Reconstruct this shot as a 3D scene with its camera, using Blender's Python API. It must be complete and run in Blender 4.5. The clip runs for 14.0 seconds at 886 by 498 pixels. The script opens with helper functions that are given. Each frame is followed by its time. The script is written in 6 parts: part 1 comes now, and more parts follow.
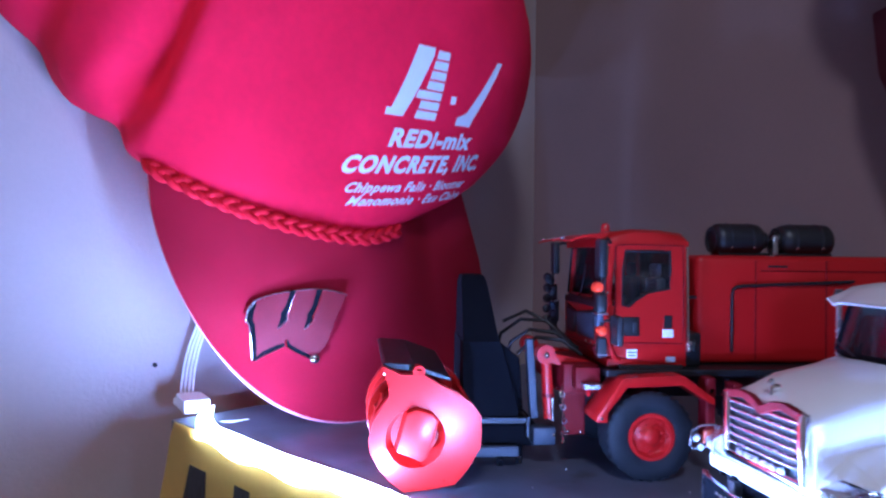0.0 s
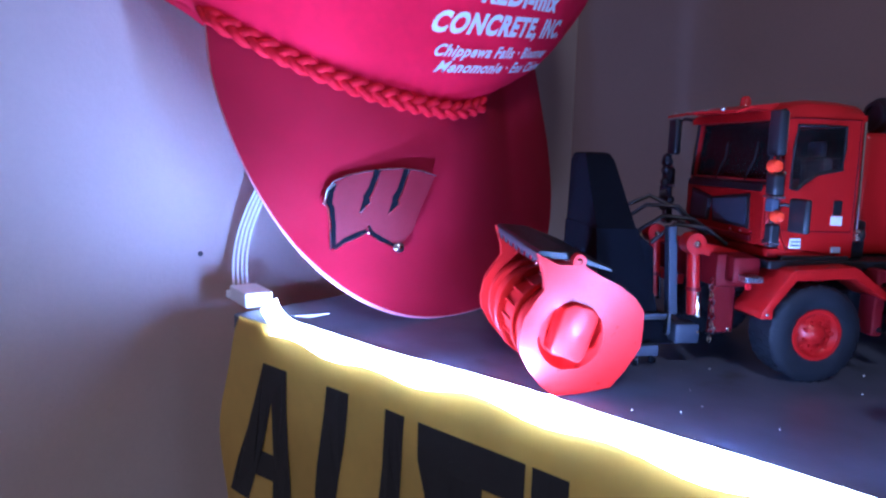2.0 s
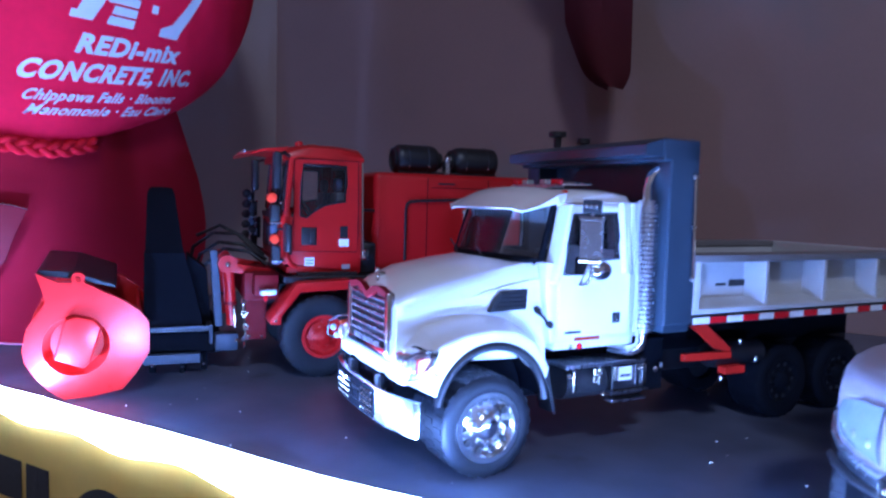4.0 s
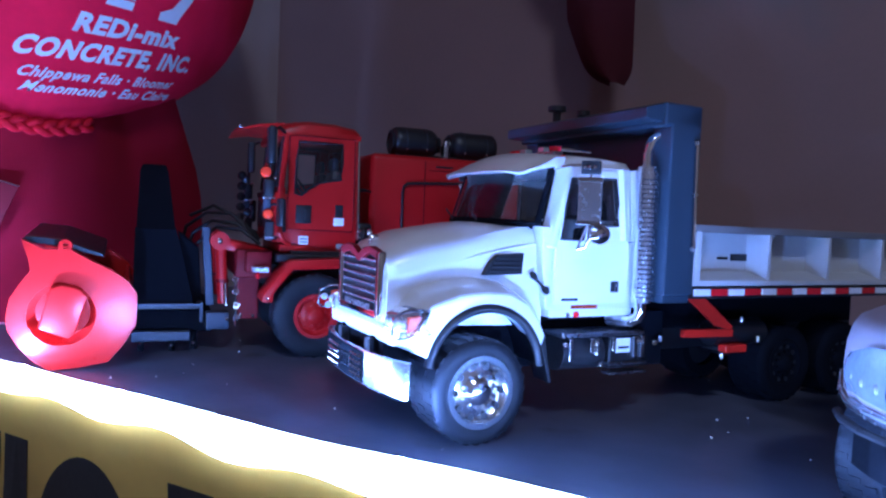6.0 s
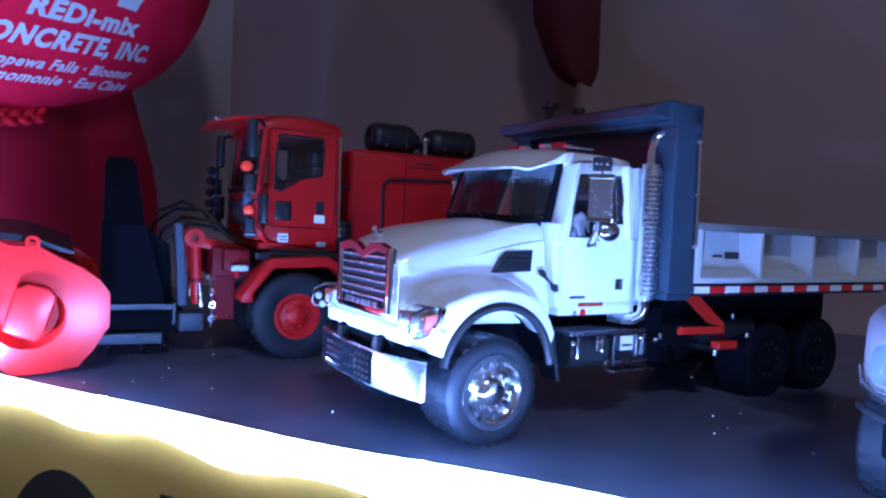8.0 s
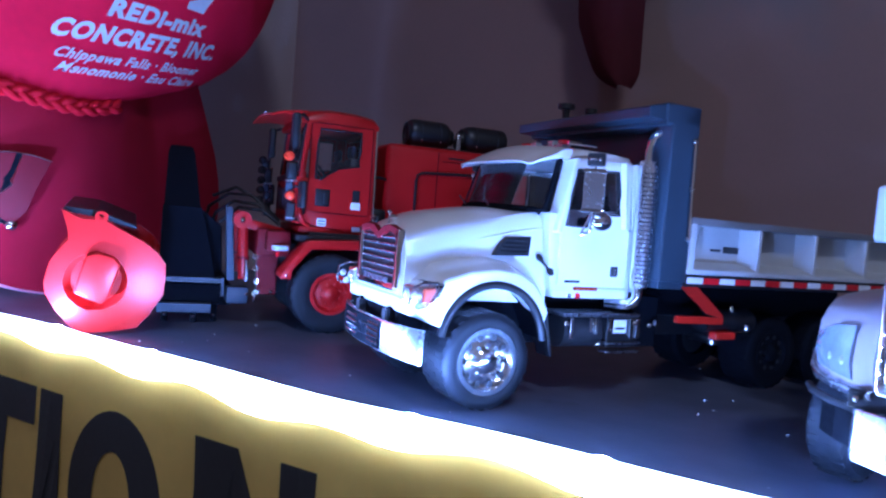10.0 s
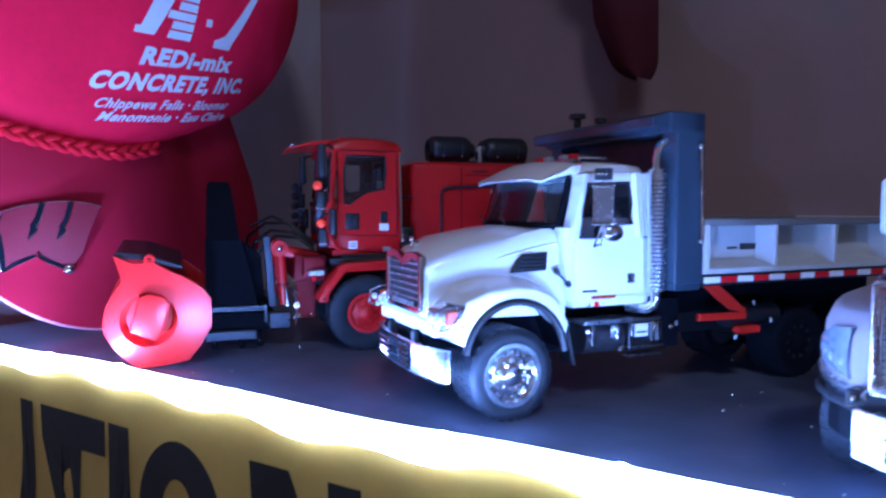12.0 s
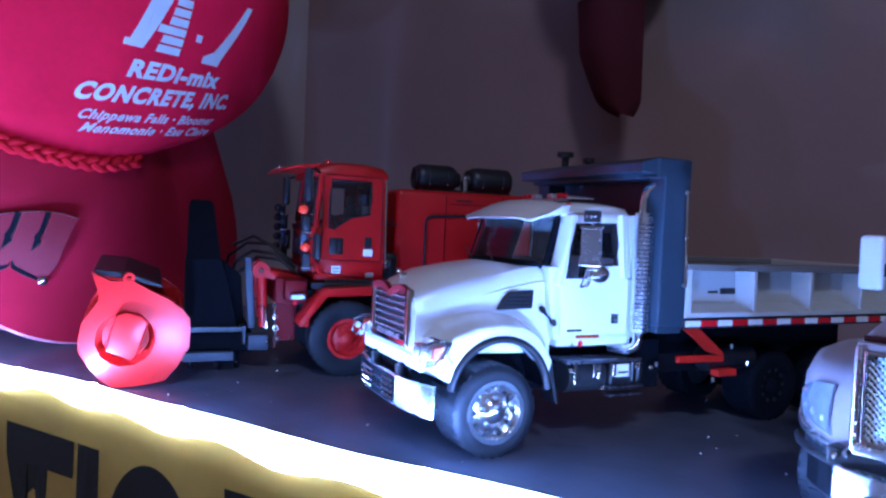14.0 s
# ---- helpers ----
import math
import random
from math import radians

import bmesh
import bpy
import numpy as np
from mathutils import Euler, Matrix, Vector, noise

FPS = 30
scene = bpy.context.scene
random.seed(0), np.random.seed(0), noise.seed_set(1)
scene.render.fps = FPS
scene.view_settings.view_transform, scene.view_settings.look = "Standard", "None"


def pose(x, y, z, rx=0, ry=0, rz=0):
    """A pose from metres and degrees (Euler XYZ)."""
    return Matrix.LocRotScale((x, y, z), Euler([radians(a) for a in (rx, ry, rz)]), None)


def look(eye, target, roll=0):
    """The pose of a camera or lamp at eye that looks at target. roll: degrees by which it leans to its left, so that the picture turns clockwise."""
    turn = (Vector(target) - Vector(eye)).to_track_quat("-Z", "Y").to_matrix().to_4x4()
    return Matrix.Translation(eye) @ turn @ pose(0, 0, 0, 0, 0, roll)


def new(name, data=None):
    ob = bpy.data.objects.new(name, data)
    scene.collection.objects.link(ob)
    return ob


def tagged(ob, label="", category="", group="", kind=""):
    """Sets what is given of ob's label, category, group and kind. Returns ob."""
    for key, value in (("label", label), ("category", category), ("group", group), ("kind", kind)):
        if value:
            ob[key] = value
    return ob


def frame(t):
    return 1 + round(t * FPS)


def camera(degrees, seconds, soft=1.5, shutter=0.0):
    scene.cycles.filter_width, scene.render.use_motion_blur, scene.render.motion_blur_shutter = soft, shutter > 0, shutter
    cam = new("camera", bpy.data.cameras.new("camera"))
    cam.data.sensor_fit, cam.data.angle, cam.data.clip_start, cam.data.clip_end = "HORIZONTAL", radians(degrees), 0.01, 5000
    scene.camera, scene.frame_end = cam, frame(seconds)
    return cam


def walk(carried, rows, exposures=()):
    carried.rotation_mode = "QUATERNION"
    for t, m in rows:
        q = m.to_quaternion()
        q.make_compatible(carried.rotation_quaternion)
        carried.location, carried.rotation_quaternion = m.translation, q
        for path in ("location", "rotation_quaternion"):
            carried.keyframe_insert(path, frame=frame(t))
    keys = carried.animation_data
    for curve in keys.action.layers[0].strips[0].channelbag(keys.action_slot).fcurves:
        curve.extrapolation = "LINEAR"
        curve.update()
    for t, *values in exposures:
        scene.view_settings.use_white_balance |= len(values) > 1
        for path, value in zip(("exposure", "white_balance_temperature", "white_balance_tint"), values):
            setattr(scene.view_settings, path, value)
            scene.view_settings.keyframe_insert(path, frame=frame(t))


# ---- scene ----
cam = camera(65.0, 14.0, soft=2.3, shutter=0.38)
PATH = [
    (0, (0.032, 0.03, 0.101), (-1.394, 1.432, 0.123), 0.7),
    (0.5, (-0.019, 0.063, 0.091), (-1.442, 1.466, 0.025), 1.6),
    (1, (-0.045, 0.058, 0.083), (-1.443, 1.474, -0.116), 0.2),
    (1.5, (-0.051, 0.041, 0.096), (-1.416, 1.48, -0.156), 1.7),
    (2, (-0.055, 0.012, 0.09), (-1.381, 1.483, -0.186), 1.6),
    (2.5, (-0.027, -0.004, 0.111), (-1.324, 1.485, -0.208), 1.7),
    (2.7, (0.005, -0.008, 0.127), (-1.268, 1.501, -0.195), 1.4),
    (3, (0.076, 0.001, 0.124), (-1.109, 1.595, -0.116), 1.1),
    (3.5, (0.106, 0.021, 0.103), (-0.957, 1.707, -0.066), -0.1),
    (4, (0.085, 0.048, 0.089), (-0.859, 1.805, -0.05), 1.6),
    (4.2, (0.077, 0.052, 0.079), (-0.862, 1.813, -0.051), 0.8),
    (6.3, (0.09, 0.054, 0.07), (-0.87, 1.808, 0.01), 3.4),
    (6.5, (0.113, 0.052, 0.073), (-0.832, 1.814, 0.034), 4.6),
    (6.7, (0.121, 0.057, 0.078), (-0.731, 1.863, -0.035), 5.2),
    (7, (0.112, 0.06, 0.075), (-0.696, 1.888, 0.008), 3.2),
    (7.1, (0.104, 0.06, 0.083), (-0.714, 1.88, -0.051), 2.9),
    (7.2, (0.092, 0.058, 0.078), (-0.762, 1.865, -0.004), 2.1),
    (7.3, (0.073, 0.056, 0.072), (-0.733, 1.885, 0.023), 2.3),
    (7.5, (0.062, 0.059, 0.07), (-0.736, 1.892, 0.01), 2.5),
    (7.7, (0.062, 0.056, 0.068), (-0.719, 1.895, -0.006), 2.6),
    (9.8, (0.085, 0.025, 0.066), (-0.848, 1.792, -0.013), 6.8),
    (10, (0.091, 0.035, 0.064), (-0.862, 1.79, -0.025), 4.7),
    (10.5, (0.088, 0.044, 0.066), (-0.94, 1.756, -0.032), 1.3),
    (11, (0.085, 0.036, 0.073), (-0.979, 1.726, -0.033), 2.3),
    (11.5, (0.085, 0.03, 0.069), (-0.983, 1.717, -0.04), 1.2),
    (12, (0.105, 0.028, 0.076), (-0.959, 1.718, -0.039), -0.1),
    (12.2, (0.111, 0.034, 0.083), (-0.891, 1.761, -0.036), 1.3),
    (12.5, (0.11, 0.035, 0.075), (-0.85, 1.789, 0.022), 2.0),
    (13, (0.105, 0.025, 0.075), (-0.858, 1.777, 0.029), 2.7),
    (13.5, (0.092, 0.02, 0.071), (-0.88, 1.767, 0.024), 2.8),
    (14, (0.1, 0.024, 0.082), (-0.897, 1.757, 0.02), 2.5),
]
walk(cam, [(t, look(eye, target, roll)) for t, eye, target, roll in PATH],
     exposures=[(t, stops, kelvin, 14) for t, stops, kelvin in ((0, 1.05, 4620), (1.5, 0.98, 4620), (2.0, 0.85, 4620), (2.6, 0.72, 4620), (3.3, 0.85, 4600), (4.2, 0.8, 4340), (6.5, 0.32, 4340), (7.5, 0.32, 4340), (10, 0.5, 4340), (14, 0.45, 4340))])

from mathutils.bvhtree import BVHTree

# ---- light and exposure ----
world = bpy.data.worlds.new("world")
scene.world = world
world.use_nodes = True
world.node_tree.nodes["Background"].inputs[0].default_value = (0.42, 0.42, 0.55, 1)
world.node_tree.nodes["Background"].inputs[1].default_value = 0.035

# Unseen lamp, added as fill for the room's dim warm light.
room_lamp = new("ceiling_lamp_light", bpy.data.lights.new("ceiling_lamp_light", "AREA"))
room_lamp.data.shape, room_lamp.data.size = "DISK", 0.30
room_lamp.data.energy, room_lamp.data.color = 9.0, (1.0, 0.88, 0.82)
room_lamp.matrix_world = pose(0.75, -0.85, 1.40)

LED_PITCH, LED_START, LED_COUNT = 0.0575, -0.356, 10
LED_GLOW = 4400.0


# ---- materials ----
def material(name, colour, rough=0.5, metal=0.0, spread=0.12, scale=60.0, bump=0.0, coat=0.0, fine=6.0,
             emit=None, power=0.0, wear=None, wear_amount=0.0, spec=0.5):
    """A surface whose colour varies at two scales, with optional relief and worn patches of another colour."""
    m = bpy.data.materials.new(name)
    m.use_nodes = True
    nt = m.node_tree
    b = nt.nodes["Principled BSDF"]
    b.inputs["Roughness"].default_value = rough
    b.inputs["Metallic"].default_value = metal
    b.inputs["Coat Weight"].default_value = coat
    b.inputs["Specular IOR Level"].default_value = spec
    tc = nt.nodes.new("ShaderNodeTexCoord")
    big = nt.nodes.new("ShaderNodeTexNoise")
    big.inputs["Scale"].default_value, big.inputs["Detail"].default_value = scale, 5
    small = nt.nodes.new("ShaderNodeTexNoise")
    small.inputs["Scale"].default_value, small.inputs["Detail"].default_value = scale * fine, 3
    for n in (big, small):
        nt.links.new(tc.outputs["Object"], n.inputs["Vector"])
    both = nt.nodes.new("ShaderNodeMath")
    both.operation = "MULTIPLY_ADD"
    both.inputs[1].default_value = 0.4
    nt.links.new(small.outputs["Fac"], both.inputs[0])
    nt.links.new(big.outputs["Fac"], both.inputs[2])
    ramp = nt.nodes.new("ShaderNodeMapRange")
    ramp.inputs["From Min"].default_value, ramp.inputs["From Max"].default_value = 0.4, 1.0
    nt.links.new(both.outputs[0], ramp.inputs["Value"])
    mix = nt.nodes.new("ShaderNodeMix")
    mix.data_type = "RGBA"
    mix.inputs[6].default_value = (*[c * (1 - spread) for c in colour], 1)
    mix.inputs[7].default_value = (*[min(1, c * (1 + spread)) for c in colour], 1)
    nt.links.new(ramp.outputs[0], mix.inputs[0])
    out = mix.outputs[2]
    if wear:
        spot = nt.nodes.new("ShaderNodeTexNoise")
        spot.inputs["Scale"].default_value, spot.inputs["Detail"].default_value = scale * 0.7, 8
        nt.links.new(tc.outputs["Object"], spot.inputs["Vector"])
        cut = nt.nodes.new("ShaderNodeMapRange")
        cut.inputs["From Min"].default_value, cut.inputs["From Max"].default_value = 0.62 - wear_amount, 0.72 - wear_amount
        nt.links.new(spot.outputs["Fac"], cut.inputs["Value"])
        over = nt.nodes.new("ShaderNodeMix")
        over.data_type = "RGBA"
        over.inputs[7].default_value = (*wear, 1)
        nt.links.new(cut.outputs[0], over.inputs[0])
        nt.links.new(out, over.inputs[6])
        out = over.outputs[2]
    nt.links.new(out, b.inputs["Base Color"])
    rr = nt.nodes.new("ShaderNodeMapRange")
    rr.inputs["To Min"].default_value, rr.inputs["To Max"].default_value = max(0.02, rough * 0.8), min(1, rough * 1.2)
    nt.links.new(small.outputs["Fac"], rr.inputs["Value"])
    nt.links.new(rr.outputs[0], b.inputs["Roughness"])
    if bump:
        bp = nt.nodes.new("ShaderNodeBump")
        bp.inputs["Strength"].default_value, bp.inputs["Distance"].default_value = bump, 0.0006
        nt.links.new(both.outputs[0], bp.inputs["Height"])
        nt.links.new(bp.outputs[0], b.inputs["Normal"])
    if emit:
        b.inputs["Emission Color"].default_value = (*emit, 1)
        b.inputs["Emission Strength"].default_value = power
    return m


def cloth(name, colour, scale):
    """Woven cotton: crossed threads as relief, with slight fading."""
    m = material(name, colour, 0.9, 0, 0.10, 25, 0, 0, 8, spec=0.15)
    nt = m.node_tree
    b = nt.nodes["Principled BSDF"]
    tc = nt.nodes.new("ShaderNodeTexCoord")
    height = None
    for axis in ("X", "Z"):
        w = nt.nodes.new("ShaderNodeTexWave")
        w.bands_direction = axis
        w.inputs["Scale"].default_value = scale
        w.inputs["Distortion"].default_value = 0.6
        nt.links.new(tc.outputs["Object"], w.inputs["Vector"])
        if height is None:
            height = w.outputs["Fac"]
        else:
            add = nt.nodes.new("ShaderNodeMath")
            nt.links.new(height, add.inputs[0])
            nt.links.new(w.outputs["Fac"], add.inputs[1])
            height = add.outputs[0]
    bp = nt.nodes.new("ShaderNodeBump")
    bp.inputs["Strength"].default_value, bp.inputs["Distance"].default_value = 0.25, 0.0003
    nt.links.new(height, bp.inputs["Height"])
    nt.links.new(bp.outputs[0], b.inputs["Normal"])
    return m


def glass(name, tint=(0.85, 0.9, 0.95), rough=0.02):
    """Clear model plastic with a faint diffuse veil in place of reflected light."""
    m = bpy.data.materials.new(name)
    m.use_nodes = True
    nt = m.node_tree
    nt.nodes.remove(nt.nodes["Principled BSDF"])
    clear, gloss, mix, fres = (nt.nodes.new("ShaderNode" + k) for k in ("BsdfTransparent", "BsdfGlossy", "MixShader", "Fresnel"))
    clear.inputs[0].default_value = (*tint, 1)
    gloss.inputs["Roughness"].default_value = rough
    fres.inputs[0].default_value = 1.5
    nt.links.new(fres.outputs[0], mix.inputs[0])
    nt.links.new(clear.outputs[0], mix.inputs[1])
    nt.links.new(gloss.outputs[0], mix.inputs[2])
    haze, veil = nt.nodes.new("ShaderNodeBsdfDiffuse"), nt.nodes.new("ShaderNodeMixShader")
    haze.inputs[0].default_value = (0.7, 0.72, 0.75, 1)
    veil.inputs[0].default_value = 0.006
    nt.links.new(mix.outputs[0], veil.inputs[1])
    nt.links.new(haze.outputs[0], veil.inputs[2])
    nt.links.new(veil.outputs[0], nt.nodes["Material Output"].inputs[0])
    return m


def tape_film(name, colour):
    """Thin plastic film that lets part of the light through."""
    m = material(name, colour, 0.4, 0, 0.1, 30, 0.15)
    nt = m.node_tree
    b = nt.nodes["Principled BSDF"]
    tr, mix = nt.nodes.new("ShaderNodeBsdfTranslucent"), nt.nodes.new("ShaderNodeMixShader")
    tr.inputs[0].default_value = (*colour, 1)
    mix.inputs[0].default_value = 0.3
    nt.links.new(b.outputs[0], mix.inputs[1])
    nt.links.new(tr.outputs[0], mix.inputs[2])
    nt.links.new(mix.outputs[0], nt.nodes["Material Output"].inputs[0])
    return m


WALL = material("painted_wall", (0.43, 0.35, 0.32), 0.75, 0, 0.08, 9, 1.0, 0, 40)
BROWN_WALL = material("brown_wall", (0.25, 0.162, 0.138), 0.7, 0, 0.12, 7, 0.4, 0, 40, wear=(0.21, 0.165, 0.155), wear_amount=0.06)
# Black shelf with the LEDs' bluish haze mixed into its colour.
SHELF = material("hazed_black_shelf", (0.10, 0.107, 0.15), 0.4, 0, 0.3, 40, 0.1, 0, 10, wear=(0.06, 0.06, 0.07), wear_amount=-0.02)
ROOM = material("room_paint", (0.35, 0.3, 0.27), 0.8, 0, 0.06, 3)
CARPET = material("carpet", (0.16, 0.13, 0.11), 0.95, 0, 0.3, 40, 0.6)
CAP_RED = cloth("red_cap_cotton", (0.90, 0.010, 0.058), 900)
# Brim is the crown's cloth with its shade mixed into the red.
SHADED_RED = cloth("shaded_brim_cotton", (0.33, 0.006, 0.024), 900)
CAP_BRAID = material("red_braid", (0.62, 0.006, 0.022), 0.75, 0, 0.15, 400, 0.4, spec=0.15)
CAP_PRINT = material("white_print", (0.82, 0.82, 0.84), 0.6, 0, 0.05, 80, 0.2)
LIT_RIM_AND_RING = material("lit_rim_and_ring_pink", (0.75, 0.3, 0.35), 0.7, 0, 0.1, 200)
CHROME = material("chrome", (0.86, 0.87, 0.9), 0.08, 1, 0.04, 120)
SATIN_CHROME = material("satin_chrome", (0.84, 0.86, 0.9), 0.26, 1, 0.05, 120)
RIM_CHROME = material("polished_rim", (0.85, 0.87, 0.9), 0.15, 1, 0.05, 120)
HEADLAMP = material("smoky_headlamp", (0.32, 0.35, 0.42), 0.2, 0.3, 0.25, 160, coat=1.0)
STEEL = material("brushed_steel", (0.55, 0.56, 0.6), 0.28, 1, 0.1, 200)
DARK_METAL = material("dark_metal", (0.05, 0.05, 0.055), 0.35, 0.6, 0.2, 150)
PIN_RED = material("pin_enamel", (0.15, 0.003, 0.010), 0.5, 0.0, 0.1, 100, spec=0.2)
WHITE_PAINT = material("white_model_paint", (0.80, 0.81, 0.83), 0.22, 0, 0.02, 60, coat=0.4)
SILVER_PAINT = material("silver_model_paint", (0.36, 0.31, 0.325), 0.4, 0.0, 0.05, 80, coat=0.2)
RED_PAINT = material("red_model_paint", (0.39, 0.007, 0.0075), 0.32, 0, 0.05, 70, coat=0.08, spec=0.3)
DEEP_RED = material("dark_and_shaded_red", (0.14, 0.005, 0.009), 0.5, 0, 0.08, 70, spec=0.15)
TRIM_MAROON = material("maroon_trim_paint", (0.055, 0.008, 0.012), 0.4, 0, 0.08, 80)
ORANGE_RED = material("orange_red_paint", (0.55, 0.018, 0.010), 0.4, 0, 0.08, 80)
BLACK_PLASTIC = material("black_plastic", (0.009, 0.009, 0.011), 0.42, 0, 0.2, 120, 0.1)
# Black plastic; also puts shade into the rear wheels' colour.
MATTE_BLACK = material("matte_black_and_shade", (0.004, 0.0045, 0.007), 0.85, 0, 0.2, 120, 0.1, spec=0.08)
RUBBER = material("tyre_rubber", (0.011, 0.012, 0.016), 0.6, 0, 0.2, 200, 0.3, spec=0.25)
BLUE_GREY = material("blue_grey_paint", (0.032, 0.045, 0.065), 0.4, 0, 0.12, 60, 0.1, coat=0.1)
GREY_PLASTIC = material("slate_grey_plastic", (0.04, 0.05, 0.075), 0.5, 0, 0.1, 90)
BED_PAINT = material("pale_body_paint", (0.52, 0.52, 0.51), 0.35, 0, 0.06, 60, coat=0.2)
# Top rails are toned greyer and darker than the pale body sides.
RAIL_GREY = material("dim_rail_grey", (0.17, 0.16, 0.16), 0.55, 0, 0.12, 60, 0.1)
FROSTED = material("pale_grille_metal", (0.58, 0.66, 0.74), 0.45, 0.3, 0.08, 120)
AMBER = material("amber_lens", (0.75, 0.045, 0.015), 0.15, 0, 0.05, 200, coat=0.8)
DEEP_AMBER = material("brown_amber_lens", (0.30, 0.045, 0.02), 0.2, 0, 0.05, 200, coat=0.5)
RED_LENS = material("red_lens", (0.6, 0.01, 0.02), 0.12, 0, 0.05, 200, coat=0.8)
CLEAR_LENS = material("clear_lens", (0.7, 0.75, 0.8), 0.1, 0.6, 0.1, 200, coat=1.0)
STICKER = material("white_sticker", (0.78, 0.78, 0.8), 0.5, 0, 0.05, 200)
PRINT_BLACK = material("black_print", (0.02, 0.02, 0.022), 0.5, 0, 0.1, 100)
DISP_RED = material("glossy_red_plastic", (0.43, 0.0105, 0.0095), 0.3, 0, 0.05, 60, spec=0.22)
TAPE_YELLOW = tape_film("yellow_tape", (0.92, 0.68, 0.20))
# Band and LED bodies glow too, standing in for the LEDs' spilled light.
STRIP_GLOW = material("glowing_flex_strip", (0.85, 0.86, 0.88), 0.4, 0, 0.04, 200, emit=(0.80, 0.90, 1.0), power=8.0)
WIRE_WHITE = material("white_wire", (0.8, 0.8, 0.83), 0.4, 0, 0.05, 200)
LED_FACE = material("lit_led", (0.9, 0.9, 0.9), 0.3, 0, 0.0, 100, emit=(0.40, 0.53, 1.0), power=LED_GLOW)
MAROON = cloth("maroon_cap_cloth", (0.13, 0.028, 0.036), 700)
PANE = glass("model_window_glass", (0.96, 0.97, 0.98))
MIRROR = material("mirror_face", (0.85, 0.87, 0.9), 0.03, 1, 0.0, 10)


# ---- mesh helpers (millimetres for small things, metres for the setting) ----
def part(name, bm, mat, parent=None, label="", unit=0.001, smooth=None, mat2=None):
    """Links a bmesh as one mesh object under a thing or part."""
    me = bpy.data.meshes.new(name)
    bmesh.ops.recalc_face_normals(bm, faces=bm.faces)
    if unit != 1:
        bmesh.ops.scale(bm, vec=(unit,) * 3, verts=bm.verts)
    bm.to_mesh(me)
    bm.free()
    me.materials.append(mat)
    if mat2:
        me.materials.append(mat2)
    ob = new(name, me)
    if smooth:
        me.polygons.foreach_set("use_smooth", [True] * len(me.polygons))
        me.set_sharp_from_angle(angle=radians(smooth))
    if parent:
        ob.parent = parent
    if label:
        ob["label"] = label
    return ob


def thing(name, m, label, category, group=""):
    ob = new(name)
    ob.empty_display_size = 0.01
    ob.matrix_world = m
    return tagged(ob, label, category, group)


def box(bm, x0, x1, y0, y1, z0, z1, bevel=0.0, seg=2, m=None):
    t = bmesh.new()
    r = bmesh.ops.create_cube(t, size=1.0)
    for v in r["verts"]:
        v.co = Vector(((x0 + x1) / 2 + v.co.x * (x1 - x0), (y0 + y1) / 2 + v.co.y * (y1 - y0), (z0 + z1) / 2 + v.co.z * (z1 - z0)))
    if bevel:
        bmesh.ops.bevel(t, geom=t.edges[:], offset=bevel, segments=seg, profile=0.5, affect="EDGES", clamp_overlap=True)
    return merge(bm, t, m)


def merge(bm, t, m=None):
    if m is not None:
        bmesh.ops.transform(t, matrix=m, verts=t.verts)
    me = bpy.data.meshes.new("tmp")
    t.to_mesh(me)
    t.free()
    bm.from_mesh(me)
    bpy.data.meshes.remove(me)
    return bm


def boxes(*rows, bevel=0.3, seg=2):
    bm = bmesh.new()
    for r in rows:
        box(bm, *r, bevel=bevel, seg=seg)
    return bm


def prism(bm, outline, y0, y1, bevel=0.0, seg=2, axis="y", taper=None):
    """Extrudes an outline of (a, b) pairs along one axis; taper(co) may reshape the result."""
    t = bmesh.new()
    place = {"y": lambda a, b, h: (a, h, b), "x": lambda a, b, h: (h, a, b), "z": lambda a, b, h: (a, b, h)}[axis]
    rings = [[t.verts.new(place(a, b, h)) for a, b in outline] for h in (y0, y1)]
    n = len(outline)
    t.faces.new(rings[0])
    t.faces.new(rings[1][::-1])
    for i in range(n):
        t.faces.new((rings[0][i], rings[1][i], rings[1][(i + 1) % n], rings[0][(i + 1) % n]))
    bmesh.ops.recalc_face_normals(t, faces=t.faces)
    if bevel:
        bmesh.ops.bevel(t, geom=t.edges[:], offset=bevel, segments=seg, profile=0.5, affect="EDGES", clamp_overlap=True)
    if taper:
        for v in t.verts:
            v.co = Vector(taper(*v.co))
    return merge(bm, t)


def ring_plate(bm, outer, inner, y0, y1):
    """A plate with one opening: outer and inner outlines of equal length in the a-b plane, thick along y."""
    n = len(outer)
    vs = [[bm.verts.new((a, y, b)) for a, b in loop] for y in (y0, y1) for loop in (outer, inner)]
    o0, i0, o1, i1 = vs
    for k in range(n):
        j = (k + 1) % n
        for q in ((o0[k], o0[j], i0[j], i0[k]), (o1[k], i1[k], i1[j], o1[j]), (o0[k], o1[k], o1[j], o0[j]), (i0[k], i0[j], i1[j], i1[k])):
            bm.faces.new(q)
    return bm


def rod(bm, p, q, r, seg=10, r2=None):
    p, q = Vector(p), Vector(q)
    t = bmesh.new()
    bmesh.ops.create_cone(t, cap_ends=True, segments=seg, radius1=r, radius2=r if r2 is None else r2, depth=(q - p).length)
    turn = (q - p).to_track_quat("Z", "Y").to_matrix().to_4x4()
    return merge(bm, t, Matrix.Translation((p + q) / 2) @ turn)


